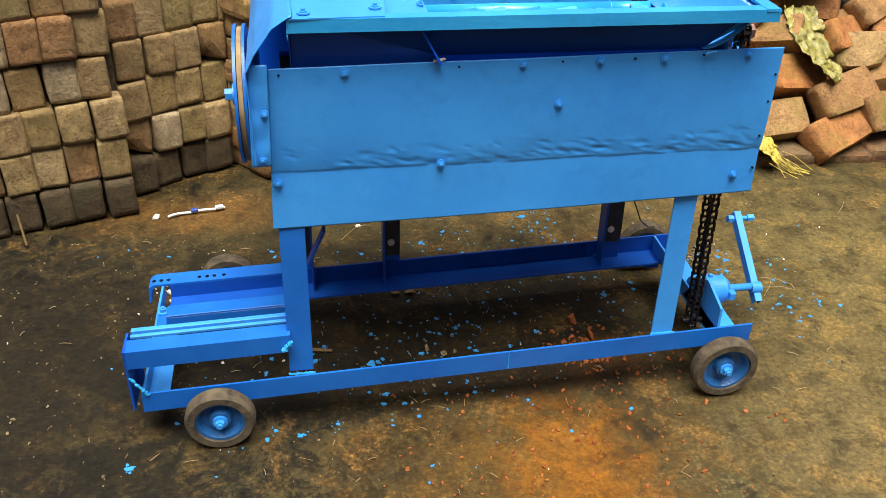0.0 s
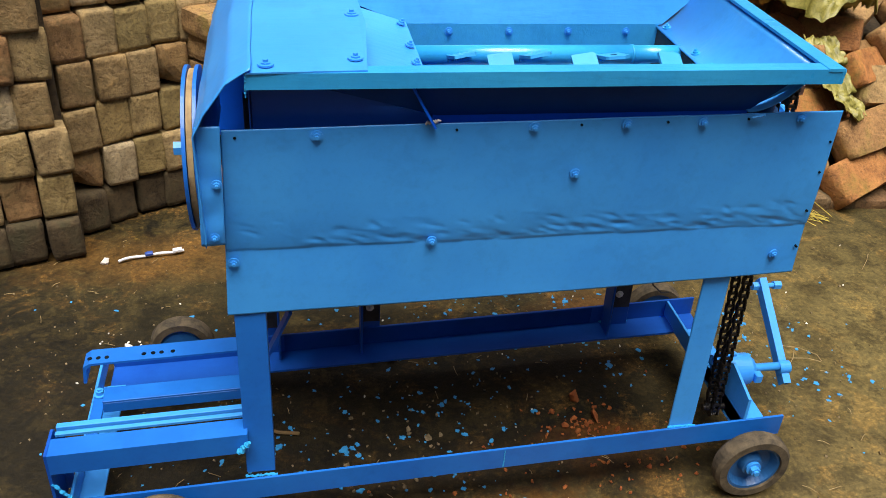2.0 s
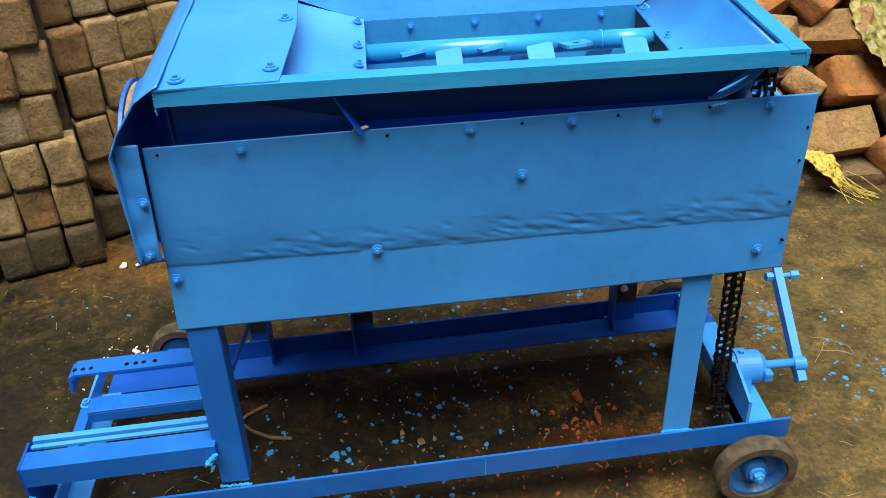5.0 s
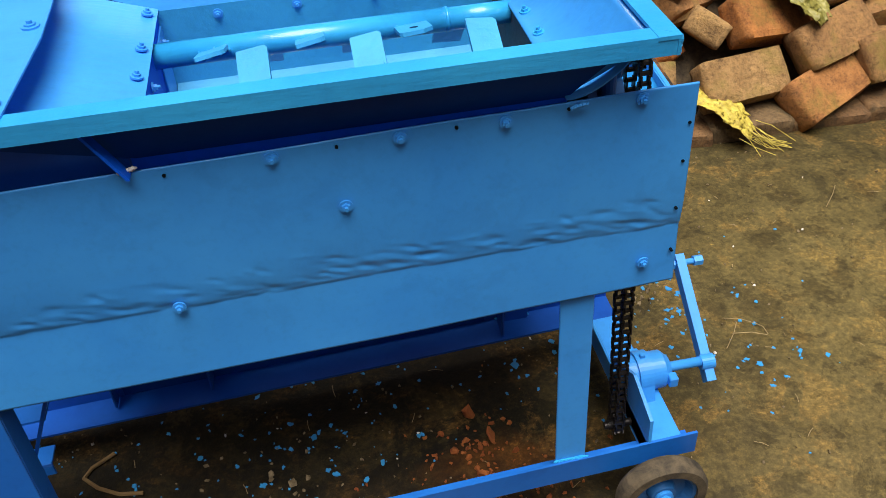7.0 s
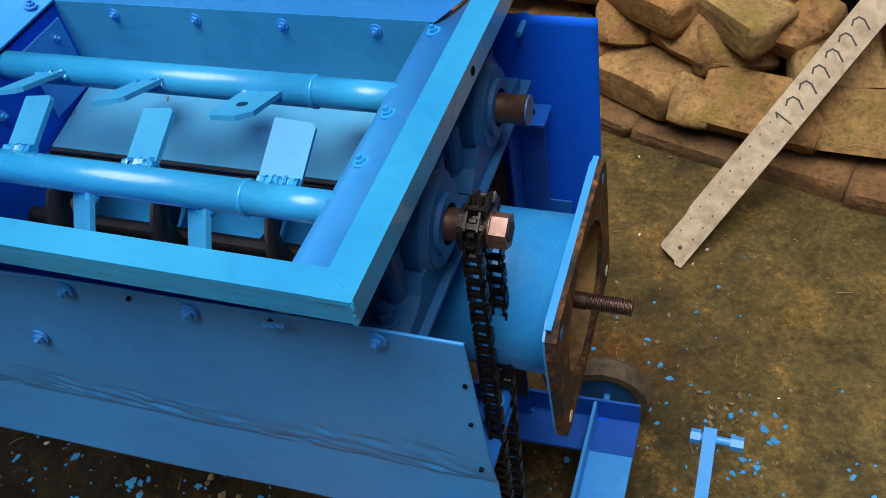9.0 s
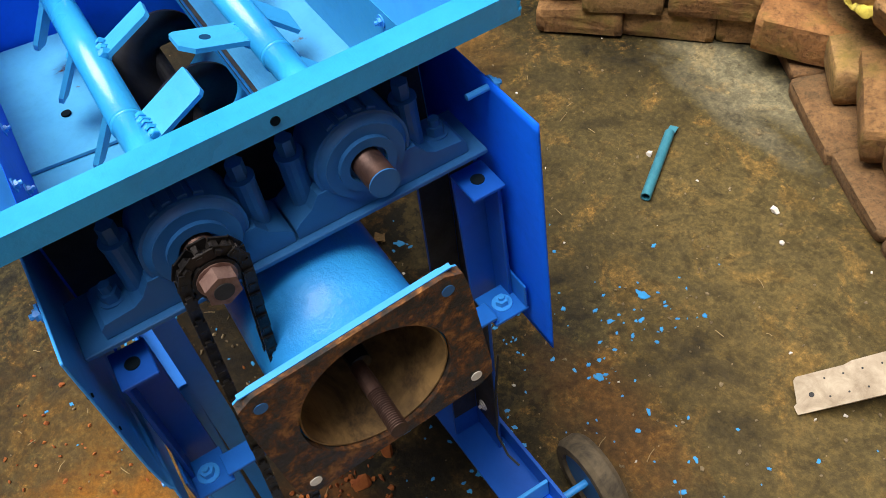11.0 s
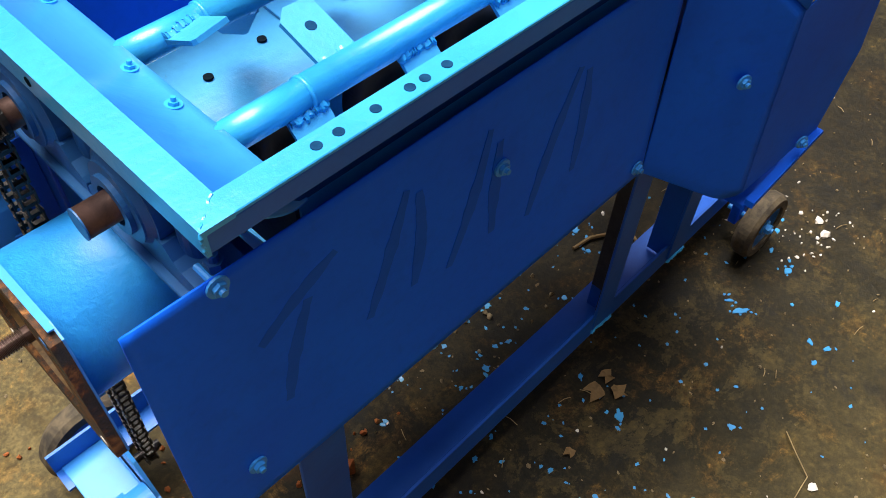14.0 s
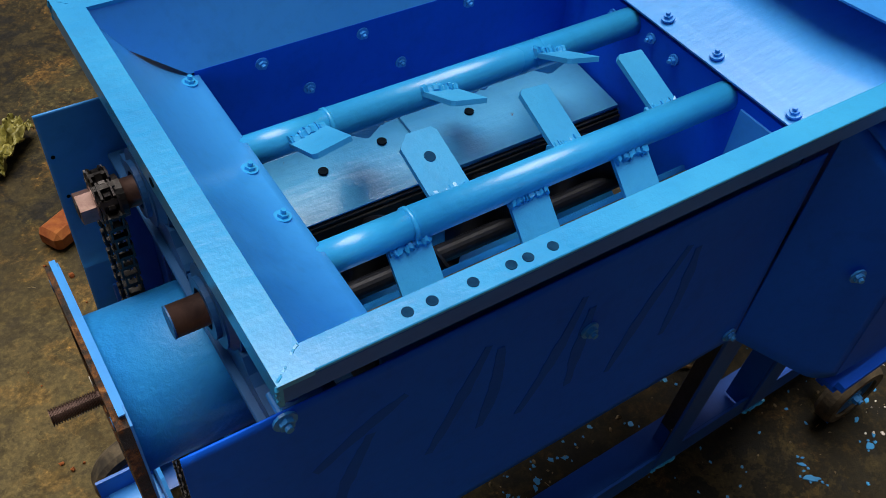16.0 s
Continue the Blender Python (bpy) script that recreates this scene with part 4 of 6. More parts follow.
def sprocket(y, z, r, teeth, hub):
    bm = bmesh.new()
    out = []
    for i in range(teeth * 4):
        a = 2 * math.pi * i / (teeth * 4)
        q = r + (0.004 if i % 4 in (0, 1) else -0.004)
        out.append((y + q * math.cos(a), z + q * math.sin(a)))
    add_prism(bm, out, "x", CX - 0.003, CX + 0.003)
    add_cyl(bm, (CX - 0.016, y, z), (CX + 0.010, y, z), hub, 24)
    part("sprocket", bm, CHAIN, machine, "greasy black sprocket")


sprocket(CYT, SZ, RT, 15, 0.021)
sprocket(CYB, CZB, RB, 9, 0.009)
bm = bmesh.new()
add_cyl(bm, (1.204, CYB, CZB), (1.258, CYB, CZB), 0.007, 18)
part("sprocket_axle", bm, CHAIN, machine)
bm = bmesh.new()
add_cyl(bm, (1.2345, 0.180, SZ), (1.237, 0.180, SZ), 0.018, 20)
add_cyl(bm, (1.237, 0.180, SZ), (1.252, 0.180, SZ), 0.0165, 6)
lock = part("lock_nut", bm, NUTSTEEL, machine, "worn pinkish steel lock nut")
bm = bmesh.new()
add_cyl(bm, (1.2521, 0.180, SZ), (1.2530, 0.180, SZ), 0.009, 20)
part("bore", bm, RUBBER, lock, "dark threaded bore")

# ---- outlet drum with auger ----
bm = bmesh.new()
seg = 48
for x0, x1, a0, a1 in ((OX0, OX1 + 0.003, 138, 402), (OX1 + 0.003, 1.287, 0, 360)):
    n = 40
    rows = []
    for x, r in ((x0, DR + 0.003), (x1, DR + 0.003), (x1, DR - 0.002), (x0, DR - 0.002)):
        rows.append([bm.verts.new((x, DY + r * math.cos(radians(a0 + (a1 - a0) * i / n)), DZ + r * math.sin(radians(a0 + (a1 - a0) * i / n)))) for i in range(n + 1)])
    for k in range(4):
        for i in range(n):
            bm.faces.new((rows[k][i], rows[k][i + 1], rows[(k + 1) % 4][i + 1], rows[(k + 1) % 4][i]))
bmesh.ops.remove_doubles(bm, verts=bm.verts, dist=1e-5)
bmesh.ops.recalc_face_normals(bm, faces=bm.faces)
drum = part("outlet_drum", bm, BLUE_PEEL, machine, smooth=False)
for q in drum.data.polygons:
    q.use_smooth = abs(q.normal.x) < 0.3
bm = bmesh.new()
n = 48
tilt = Matrix.Translation((0, DY, DZ)) @ Matrix.Rotation(radians(4.5), 4, "X")
hole = [Vector((0, DR * math.cos(2 * math.pi * i / n), DR * math.sin(2 * math.pi * i / n))) for i in range(n)]
square = []
for i in range(n):
    c, s = math.cos(2 * math.pi * i / n), math.sin(2 * math.pi * i / n)
    k = min(0.119 / max(abs(c), 1e-6), 0.099 / max(abs(s), 1e-6))
    near = min(0.119 / max(abs(c), 1e-6), 0.099 / max(abs(s), 1e-6)) / 0.1548
    square.append(Vector((0, c * k, s * k)) * (1 - 0.035 * max(0.0, near - 0.93) / 0.07))
rings = [[bm.verts.new(tilt @ (v + Vector((x, 0, 0)))) for v in ring] for x, ring in ((1.286, square), (1.297, square), (1.297, hole), (1.286, hole))]
for k in range(4):
    for i in range(n):
        bm.faces.new((rings[k][i], rings[k][(i + 1) % n], rings[(k + 1) % 4][(i + 1) % n], rings[(k + 1) % 4][i]))
bmesh.ops.recalc_face_normals(bm, faces=bm.faces)
flange = part("outlet_flange", bm, RUST, machine, "rusty square outlet flange")
bm = bmesh.new()
for a, b in (((-0.110, 0.0985), (0.110, 0.0985)),):
    vs = add_box(bm, (1.2855, a[0], 0.0985), (1.2915, b[0], 0.1002))
    bmesh.ops.transform(bm, matrix=tilt, verts=vs)
back = [[bm.verts.new(tilt @ (v + Vector((x, 0, 0)))) for v in ring] for x, ring in ((1.2835, square), (1.2858, square), (1.2858, [v * 1.045 for v in hole]), (1.2835, [v * 1.045 for v in hole]))]
for k in range(4):
    for i in range(n):
        bm.faces.new((back[k][i], back[k][(i + 1) % n], back[(k + 1) % 4][(i + 1) % n], back[(k + 1) % 4][i]))
bmesh.ops.recalc_face_normals(bm, faces=bm.faces)
part("painted_back", bm, BLUE, flange, "blue painted back of the flange")
for sy in (-1, 1):
    for sz in (-1, 1):
        bm = bmesh.new()
        vs = add_cyl(bm, (1.297, sy * 0.098, sz * 0.079), (1.2978, sy * 0.098, sz * 0.079), 0.0068, 16)
        bmesh.ops.transform(bm, matrix=tilt, verts=vs)
        part("bolt_hole", bm, CASTING if sz > 0 else CHALK, flange, "bolt hole showing light")
bm = bmesh.new()
add_tube(bm, (1.09, DY, DZ), (1.292, DY, DZ), DR - 0.0022, DR - 0.004, 40)
part("drum_bore", bm, RUST_IN, drum, "rusty brown inside of the drum", smooth=False)
bm = bmesh.new()
add_cyl(bm, (0.56, DY, DZ), (1.26, DY, DZ), 0.012, 18)
n, turns, xa, xb = 320, 4.0, 0.60, 1.20
pairs = []
for i in range(n + 1):
    a = 2 * math.pi * turns * i / n
    x = xa + (xb - xa) * i / n
    pairs.append([bm.verts.new((x + dx, DY + r * math.cos(a), DZ + r * math.sin(a))) for r, dx in ((0.011, 0), (0.073, 0), (0.073, 0.004), (0.011, 0.004))])
for a, b in zip(pairs, pairs[1:]):
    for k in range(4):
        bm.faces.new((a[k], a[(k + 1) % 4], b[(k + 1) % 4], b[k]))
bm.faces.new(pairs[0]), bm.faces.new(pairs[-1][::-1])
bmesh.ops.recalc_face_normals(bm, faces=bm.faces)
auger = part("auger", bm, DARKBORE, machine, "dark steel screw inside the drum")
for q in auger.data.polygons:
    q.use_smooth = abs(q.normal.x) > 0.6
bm = bmesh.new()
prev = None
for i in range(74):
    x = 1.25 if i == 0 else 1.298 + 0.00065 * i
    q = 0.0082 if i == 0 else (0.0094, 0.0094, 0.0074, 0.0074)[i % 4]
    ring = [bm.verts.new((x, DY - 0.004 + q * math.cos(2 * math.pi * k / 18), DZ + q * math.sin(2 * math.pi * k / 18))) for k in range(18)]
    if prev:
        for k in range(18):
            bm.faces.new((prev[k], prev[(k + 1) % 18], ring[(k + 1) % 18], ring[k]))
    else:
        bm.faces.new(ring[::-1])
    prev = ring
bm.faces.new(prev)
bmesh.ops.recalc_face_normals(bm, faces=bm.faces)
part("threaded_rod", bm, STEEL, auger, "rusty threaded rod end")
bm = bmesh.new()
add_prism(bm, [(0.243, 0.545), (0.286, 0.545), (0.275, 0.581), (0.255, 0.581)], "x", 1.262, 1.285)
part("gusset", bm, BLUE, drum)

# ---- side covers ----
drng = random.Random(17)
DENTS = [(0.27 + 0.97 * drng.random() ** 0.75, abs(drng.gauss(0.004, 0.022)) + 0.002, drng.uniform(0.005, 0.014), drng.uniform(0.003, 0.0065), drng.choice((-0.6, 1, 1)) * drng.uniform(0.0006, 0.0020), drng.uniform(0.4, 2.2)) for _ in range(170)]


def dented(x, z):
    """How far the front cover is pushed in along its seam."""
    seam = 0.637 - 0.002 * (x - 0.24) + 0.0022 * noise.noise(Vector((x * 13, 0.3, 0))) + 0.0012 * noise.noise(Vector((x * 48, 4.1, 0)))
    d = z - seam
    y = 0.0
    if -0.002 < d < 0.085:
        for cx, cz, rx, rz, deep, slant in DENTS:
            u = (x - cx + slant * (d - cz)) / rx
            if abs(u) < 2.4:
                y += 0.72 * deep * math.exp(-u * u - ((d - cz) / rz) ** 2)
    y += 0.0022 * noise.noise(Vector((x * 5, z * 7, 9.1)))
    if d > 0:
        y += 0.0045 * math.exp(-d / 0.026)
    else:
        y += 0.0045 + 0.0016 * min(1.0, -d / 0.0015) + 0.045 * d
    return y


def cover(name, nx, nz, place, thick, mat, label=""):
    bm = bmesh.new()
    vs = [[bm.verts.new(place(i / nx, j / nz)) for j in range(nz + 1)] for i in range(nx + 1)]
    for i in range(nx):
        for j in range(nz):
            bm.faces.new((vs[i][j], vs[i + 1][j], vs[i + 1][j + 1], vs[i][j + 1]))
    bmesh.ops.recalc_face_normals(bm, faces=bm.faces)
    ret = bmesh.ops.extrude_face_region(bm, geom=list(bm.faces))
    bmesh.ops.translate(bm, verts=[g for g in ret["geom"] if isinstance(g, bmesh.types.BMVert)], vec=thick)
    bmesh.ops.recalc_face_normals(bm, faces=bm.faces)
    return part(name, bm, mat, machine, label, smooth=True)


def front_place(u, v):
    xl, xr = 0.235 + 0.014 * v, 1.257 - 0.004 * v
    x = xl + (xr - xl) * u
    zb, zt = 0.513 + 0.019 * u - 0.004 * math.sin(u * math.pi), 0.848 + 0.008 * u
    z = zb + (zt - zb) * v
    return (x, 0.030 + 0.016 * (x - 0.24) + dented(x, z), z)


front_cover = cover("front_cover", 330, 125, front_place, (0, 0.0022, 0), BLUE, "dented blue sheet cover with a seam")
for x, y, z in ((0.387, 0.032, 0.836), (0.723, 0.037, 0.841), (0.876, 0.040, 0.842), (1.006, 0.041, 0.842), (1.180, 0.044, 0.845), (0.801, 0.038, 0.757), (0.252, 0.032, 0.616), (1.206, 0.046, 0.576), (0.571, 0.036, 0.640)):
    bolt((x, y - 0.001, z), (0, -1, 0), front_cover, 0.0058, 0.005)
for x, z in ((0.268, 0.836), (0.600, 0.840), (0.800, 0.843), (0.945, 0.844), (1.085, 0.846), (1.247, 0.80), (1.245, 0.742), (1.245, 0.665), (1.247, 0.59)):
    bm = bmesh.new()
    y = 0.030 + 0.016 * (x - 0.24)
    add_cyl(bm, (x, y - 0.0022, z), (x, y + 0.003, z), 0.0021, 12)
    part("rivet_hole", bm, HOLE, front_cover, "dark rivet hole")
for x in (0.562, 1.095):
    bm = bmesh.new()
    add_lumps(bm, (x - 0.012, 0.034, 0.852), (x + 0.012, 0.033, 0.857), 0.0042, 7, rng)
    part("paint_lump", bm, CHALK if x < 1 else BLUE, front_cover, "pale hardened paint lump")
    if x > 1.0:
        continue
    bm = bmesh.new()
    add_prism(bm, [(x, 0.850), (x + 0.004, 0.850), (x - 0.032, 0.914), (x - 0.036, 0.914)], "y", 0.018, 0.036)
    part("stay", bm, SHADED_BLUE, machine)


def back_place(u, v):
    x = 1.268 + (0.566 - 1.268) * u
    zt = 0.861
    zb = 0.512 + 0.026 * u
    z = zb + (zt - zb) * v
    return (x + 0.002 * (1 - v), 0.484 + 0.0006 * noise.noise(Vector((x * 4, z * 6, 2.2))), z)


back_cover = cover("back_cover", 60, 30, back_place, (0, -0.0022, 0), COVER_SHADE_BLUE, "blue sheet cover, its shaded side in deeper blue, with dark brush strokes")
for x, z in ((1.202, 0.578), (1.187, 0.852), (0.862, 0.753), (0.585, 0.56)):
    bolt((x, 0.486, z), (0, 1, 0), back_cover, 0.0068, 0.006)
bm = bmesh.new()
add_cyl(bm, (1.187, 0.458, 0.852), (1.187, 0.495, 0.852), 0.0035, 10)
part("long_stud", bm, BLUE, back_cover)
# brush strokes on the back cover, plain bars of their size
for x0, z0, x1, z1, w in ((1.165, 0.745, 1.075, 0.800, 0.021), (1.110, 0.765, 1.150, 0.640, 0.020), (1.045, 0.670, 0.990, 0.812, 0.020), (0.975, 0.800, 0.985, 0.670, 0.020), (0.935, 0.655, 0.880, 0.815, 0.020), (0.865, 0.790, 0.870, 0.660, 0.020), (0.810, 0.640, 0.745, 0.815, 0.020), (0.730, 0.805, 0.735, 0.660, 0.020)):
    bm = bmesh.new()
    a, b = Vector((x0, 0.4847, z0)), Vector((x1, 0.4847, z1))
    nrm = Vector((-(b - a).z, 0, (b - a).x)).normalized() * w / 2
    bow = nrm * rng.uniform(-0.6, 0.6)
    side = [[], []]
    for k in range(13):
        f = k / 12
        wide = (0.35 + 0.65 * math.sin(math.pi * min(1, 0.12 + 0.8 * f))) * rng.uniform(0.75, 1.1)
        c = a.lerp(b, f) + bow * math.sin(math.pi * f)
        side[0].append(c + nrm * wide * 0.85)
        side[1].append(c - nrm * wide * 0.85)
    top = [[bm.verts.new(q) for q in s] for s in side]
    low = [[bm.verts.new(q - Vector((0, 0.0022, 0))) for q in s] for s in side]
    for k in range(12):
        for u, v in ((top[0], top[1]), (low[1], low[0]), (low[0], top[0]), (top[1], low[1])):
            bm.faces.new((u[k], u[k + 1], v[k + 1], v[k]))
    bmesh.ops.recalc_face_normals(bm, faces=bm.faces)
    part("brush_stroke", bm, STROKE, back_cover, "dark blue brush stroke")

# ---- belt end: lid, hood, pulley and belt guard ----
bm = bmesh.new()
add_plate(bm, [(0.290, -0.003, 0.9495), (0.459, 0.004, 0.9495), (0.474, 0.20, 0.953), (0.470, 0.36, 0.952), (0.440, 0.515, 0.9515), (0.292, 0.518, 0.9515)], 0.0025)
lid = part("hopper_lid", bm, BLUE, machine, "flat blue sheet lid bolted over the hopper end")
for x, y in ((0.318, 0.022), (0.445, 0.045), (0.455, 0.24), (0.43, 0.44), (0.33, 0.49)):
    bolt((x, y, 0.952), (0, 0, 1), lid, 0.0075, 0.004)


def hood_place(u, v):
    """u runs along the hood from front to back, v from the lid down over the belt end."""
    y = -0.004 + 0.524 * u
    prof = [(0.296, 0.955), (0.262, 0.934), (0.226, 0.885), (0.212, 0.855), (0.212, 0.76), (0.213, 0.71), (0.214, 0.668)]
    s = v * (len(prof) - 1)
    k = min(int(s), len(prof) - 2)
    a, b = prof[k], prof[k + 1]
    f = s - k
    d = 0.004 * noise.noise(Vector((u * 6, v * 7, 3.3)))
    return (a[0] + (b[0] - a[0]) * f + d, y, a[1] + (b[1] - a[1]) * f + d)


cover("belt_end_hood", 40, 36, hood_place, (0.002, 0, -0.001), BLUE, "creased blue sheet hood over the belt end")


def strip_place(u, v):
    x = 0.207 + 0.036 * u + 0.006 * v
    z = 0.662 + 0.201 * v
    return (x, 0.012 + 0.004 * noise.noise(Vector((x * 25, z * 28, 7.7))), z)


strip = cover("hood_strip", 8, 40, strip_place, (0, 0.002, 0), BLUE, "dented blue edging strip")
for x, z in ((0.228, 0.678), (0.238, 0.77)):
    bolt((x, 0.010, z), (0, -1, 0), strip, 0.005, 0.005)
PX, PY, PZ, PR = 0.190, 0.262, 0.706, 0.143
for x, r in ((PX - 0.009, PR), (PX + 0.009, PR)):
    bm = bmesh.new()
    add_cyl(bm, (x - 0.003, PY, PZ), (x + 0.003, PY, PZ), r, 64)
    pul = part("pulley", bm, BLUE_MID, machine, "blue grooved belt pulley")
bm = bmesh.new()
add_tube(bm, (PX - 0.0048, PY, PZ), (PX + 0.0048, PY, PZ), PR - 0.006, PR - 0.03, 56)
part("belt", bm, BELT, pul, "worn tan drive belt")
bm = bmesh.new()
add_cyl(bm, (0.166, PY, PZ), (0.24, PY, PZ), 0.022, 28)
add_cyl(bm, (0.150, PY, PZ), (0.168, PY, PZ), 0.013, 6)
part("pulley_hub", bm, BLUE, pul)

bm = bmesh.new()
A, B, C, D = Vector((0.566, 0.486, 0.538)), Vector((0.424, 0.575, 0.432)), Vector((0.443, 0.575, 0.782)), Vector((0.556, 0.487, 0.912))


def guard_place(u, v):
    """The inner cheek of the guard, its low corner rounded off."""
    q = A.lerp(B, u).lerp(D.lerp(C, u), v)
    return q + Vector((0, 0, 0.030 * max(0.0, u - 0.72) ** 2 / 0.0784 * (1 - v) ** 8))


cover("belt_guard", 16, 16, guard_place, (0.0015, -0.0015, 0), COVER_SHADE_BLUE, "blue sheet guard over the belt, shade in its colour")
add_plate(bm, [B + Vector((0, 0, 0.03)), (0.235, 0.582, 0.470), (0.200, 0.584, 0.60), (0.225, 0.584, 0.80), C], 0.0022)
guard = part("belt_guard", bm, SHADED_BLUE, machine, "blue sheet guard over the belt, shade in its colour")
bm = bmesh.new()
add_prism(bm, [(0.412, 0.430), (0.410, 0.440), (0.232, 0.470), (0.228, 0.462)], "y", 0.578, 0.592)
part("guard_lip", bm, SHADED_BLUE, guard)
bm = bmesh.new()
add_prism(bm, [(0.412, 0.418), (0.235, 0.448), (0.235, 0.454), (0.41, 0.424)], "y", 0.545, 0.582)
part("guard_floor", bm, SHADED_BLUE, guard)
for at in ((0.30, 0.588, 0.488), (0.484, 0.548, 0.682)):
    bolt(at, (0.3, 1, 0), guard, 0.007, 0.006)


def patch_place(corners):
    a, b, c, d = [Vector(q) for q in corners]
    return lambda u, v: a.lerp(b, u).lerp(d.lerp(c, u), v)


cover("guard_shoulder", 8, 4, patch_place([(0.556, 0.489, 0.912), (0.443, 0.577, 0.782), (0.424, 0.578, 0.838), (0.450, 0.490, 0.858)]), (0, -0.002, -0.001), SHADED_BLUE)
cover("guard_top", 8, 4, patch_place([(0.450, 0.490, 0.858), (0.424, 0.578, 0.838), (0.350, 0.576, 0.848), (0.378, 0.490, 0.868)]), (0, 0, -0.002), BLUE)
bm = bmesh.new()
add_plate(bm, [(0.400, 0.500, 0.950), (0.362, 0.560, 0.920), (0.345, 0.592, 0.880), (0.225, 0.600, 0.830), (0.235, 0.500, 0.900), (0.292, 0.500, 0.9525)], 0.0022)
part("hood_flap", bm, BLUE, machine, "creased blue flap of the hood")

# ---- hand gear at the outlet end ----
GY, GZ = 0.212, 0.150
bm = bmesh.new()
add_cyl(bm, (1.262, GY, GZ), (1.345, GY, GZ), 0.036, 36)
add_cyl(bm, (1.345, GY, GZ), (1.358, GY, GZ), 0.036, 36, 0.024)
gear = part("gear_housing", bm, BLUE, machine, smooth=False)
bm = bmesh.new()
add_tube(bm, (1.292, GY, GZ), (1.318, GY, GZ), 0.041, 0.0365, 36)
add_box(bm, (1.292, GY - 0.058, GZ - 0.06), (1.318, GY - 0.034, GZ - 0.052), 0.001, None)
add_prism(bm, [(GY - 0.040, GZ + 0.004), (GY - 0.036, GZ - 0.004), (GY - 0.054, GZ - 0.060), (GY - 0.060, GZ - 0.056)], "x", 1.292, 1.318)
part("strap", bm, BLUE, gear)
bolt((1.305, GY - 0.052, GZ - 0.040), (0, -0.9, 0.3), gear, 0.007, 0.008)
bm = bmesh.new()
add_box(bm, (1.30, GY - 0.004, GZ + 0.04), (1.31, GY + 0.004, GZ + 0.048), 0.001)
part("lug", bm, BLUE, gear)
bm = bmesh.new()
add_box(bm, (1.345, GY - 0.046, GZ - 0.006), (1.362, GY - 0.026, GZ + 0.016), 0.002)
part("lug", bm, BLUE, gear)
bm = bmesh.new()
add_cyl(bm, (1.262, GY, GZ), (1.438, GY, GZ), 0.0095, 18)
part("gear_shaft", bm, BLUE, gear, smooth=True)
bm = bmesh.new()
add_prism(bm, [(0.040, 0.122), (0.235, 0.122), (0.225, 0.140), (0.175, 0.215), (0.130, 0.240), (0.045, 0.215)], "x", 1.254, 1.260)
part("gear_bracket", bm, BLUE, machine)
bm = bmesh.new()
add_box(bm, (1.262, 0.045, 0.116), (1.334, 0.300, 0.121), 0.001)
part("gear_base", bm, BLUE, machine)
La, Lb = Vector((1.438, 0.188, 0.116)), Vector((1.438, 0.390, 0.266))
way = (Lb - La).normalized()
bm = bmesh.new()
half = (Lb - La).length / 2
add_prism(bm, [(-0.009, -0.0125), (0.009, -0.0125), (0.009, 0.0125), (0.006, 0.0125), (0.006, -0.009), (-0.006, -0.009), (-0.006, 0.0125), (-0.009, 0.0125)], "z", -half, half)
bmesh.ops.transform(bm, matrix=Matrix.Translation(La.lerp(Lb, 0.5)) @ Matrix.Rotation(math.atan2(way.z, way.y) - math.pi / 2, 4, "X"), verts=bm.verts)
lever = part("lever", bm, BLUE, machine, "blue channel lever with a cross pin")
bm = bmesh.new()
add_cyl(bm, Lb - way * 0.016 + Vector((-0.022, 0, 0)), Lb - way * 0.016 + Vector((0.042, 0, 0)), 0.006, 12)
add_cyl(bm, Lb - way * 0.016 + Vector((-0.026, 0, 0)), Lb - way * 0.016 + Vector((-0.012, 0, 0)), 0.0105, 6)
add_cyl(bm, Lb - way * 0.016 + Vector((0.028, 0, 0)), Lb - way * 0.016 + Vector((0.046, 0, 0)), 0.0105, 6)
part("pin", bm, BLUE, lever)
bm = bmesh.new()
add_cyl(bm, (1.424, GY, GZ - 0.004), (1.450, GY, GZ - 0.004), 0.015, 20)
part("boss", bm, BLUE, lever)

# loose wire hanging from the frame
bm = bmesh.new()
add_curve_tube(bm, [(1.150, 0.470, 0.36), (1.165, 0.45, 0.30), (1.178, 0.44, 0.268), (1.190, 0.43, 0.235), (1.215, 0.43, 0.212), (1.236, 0.435, 0.208)], 0.0018, 6)
part("loose_wire", bm, RUBBER, machine, "thin black wire hanging loose")
# pale bolt heads in the back legs
for x in (0.516, 1.118):
    bolt((x, 0.4485, 0.20), (0, -1, 0), machine, 0.006, 0.004, mat=CHALK)


# ---- plain unseen yard walls, added to block the low sky ----
PLASTER = plain("old_lime_plaster", (0.16, 0.13, 0.095), (0.27, 0.23, 0.18), 0.9, 3.0, 0.4)
for name, lo, hi in (("unseen_wall_north", (-3.4, 3.6, -0.01), (5.4, 3.8, 2.6)), ("unseen_wall_west", (-3.6, -4.4, -0.01), (-3.4, 3.8, 3.0)), ("unseen_wall_east", (5.4, -4.4, -0.01), (5.6, 3.8, 2.6)), ("unseen_wall_south", (-3.6, -4.6, -0.01), (5.6, -4.4, 1.9))):
    bm = bmesh.new()
    add_box(bm, lo, hi)
    w = part(name, bm, PLASTER)
    tagged(w, "added unseen plaster wall that blocks low sky round the yard", "wall", kind="structure")

# ---- bricks ----
brng = random.Random(11)


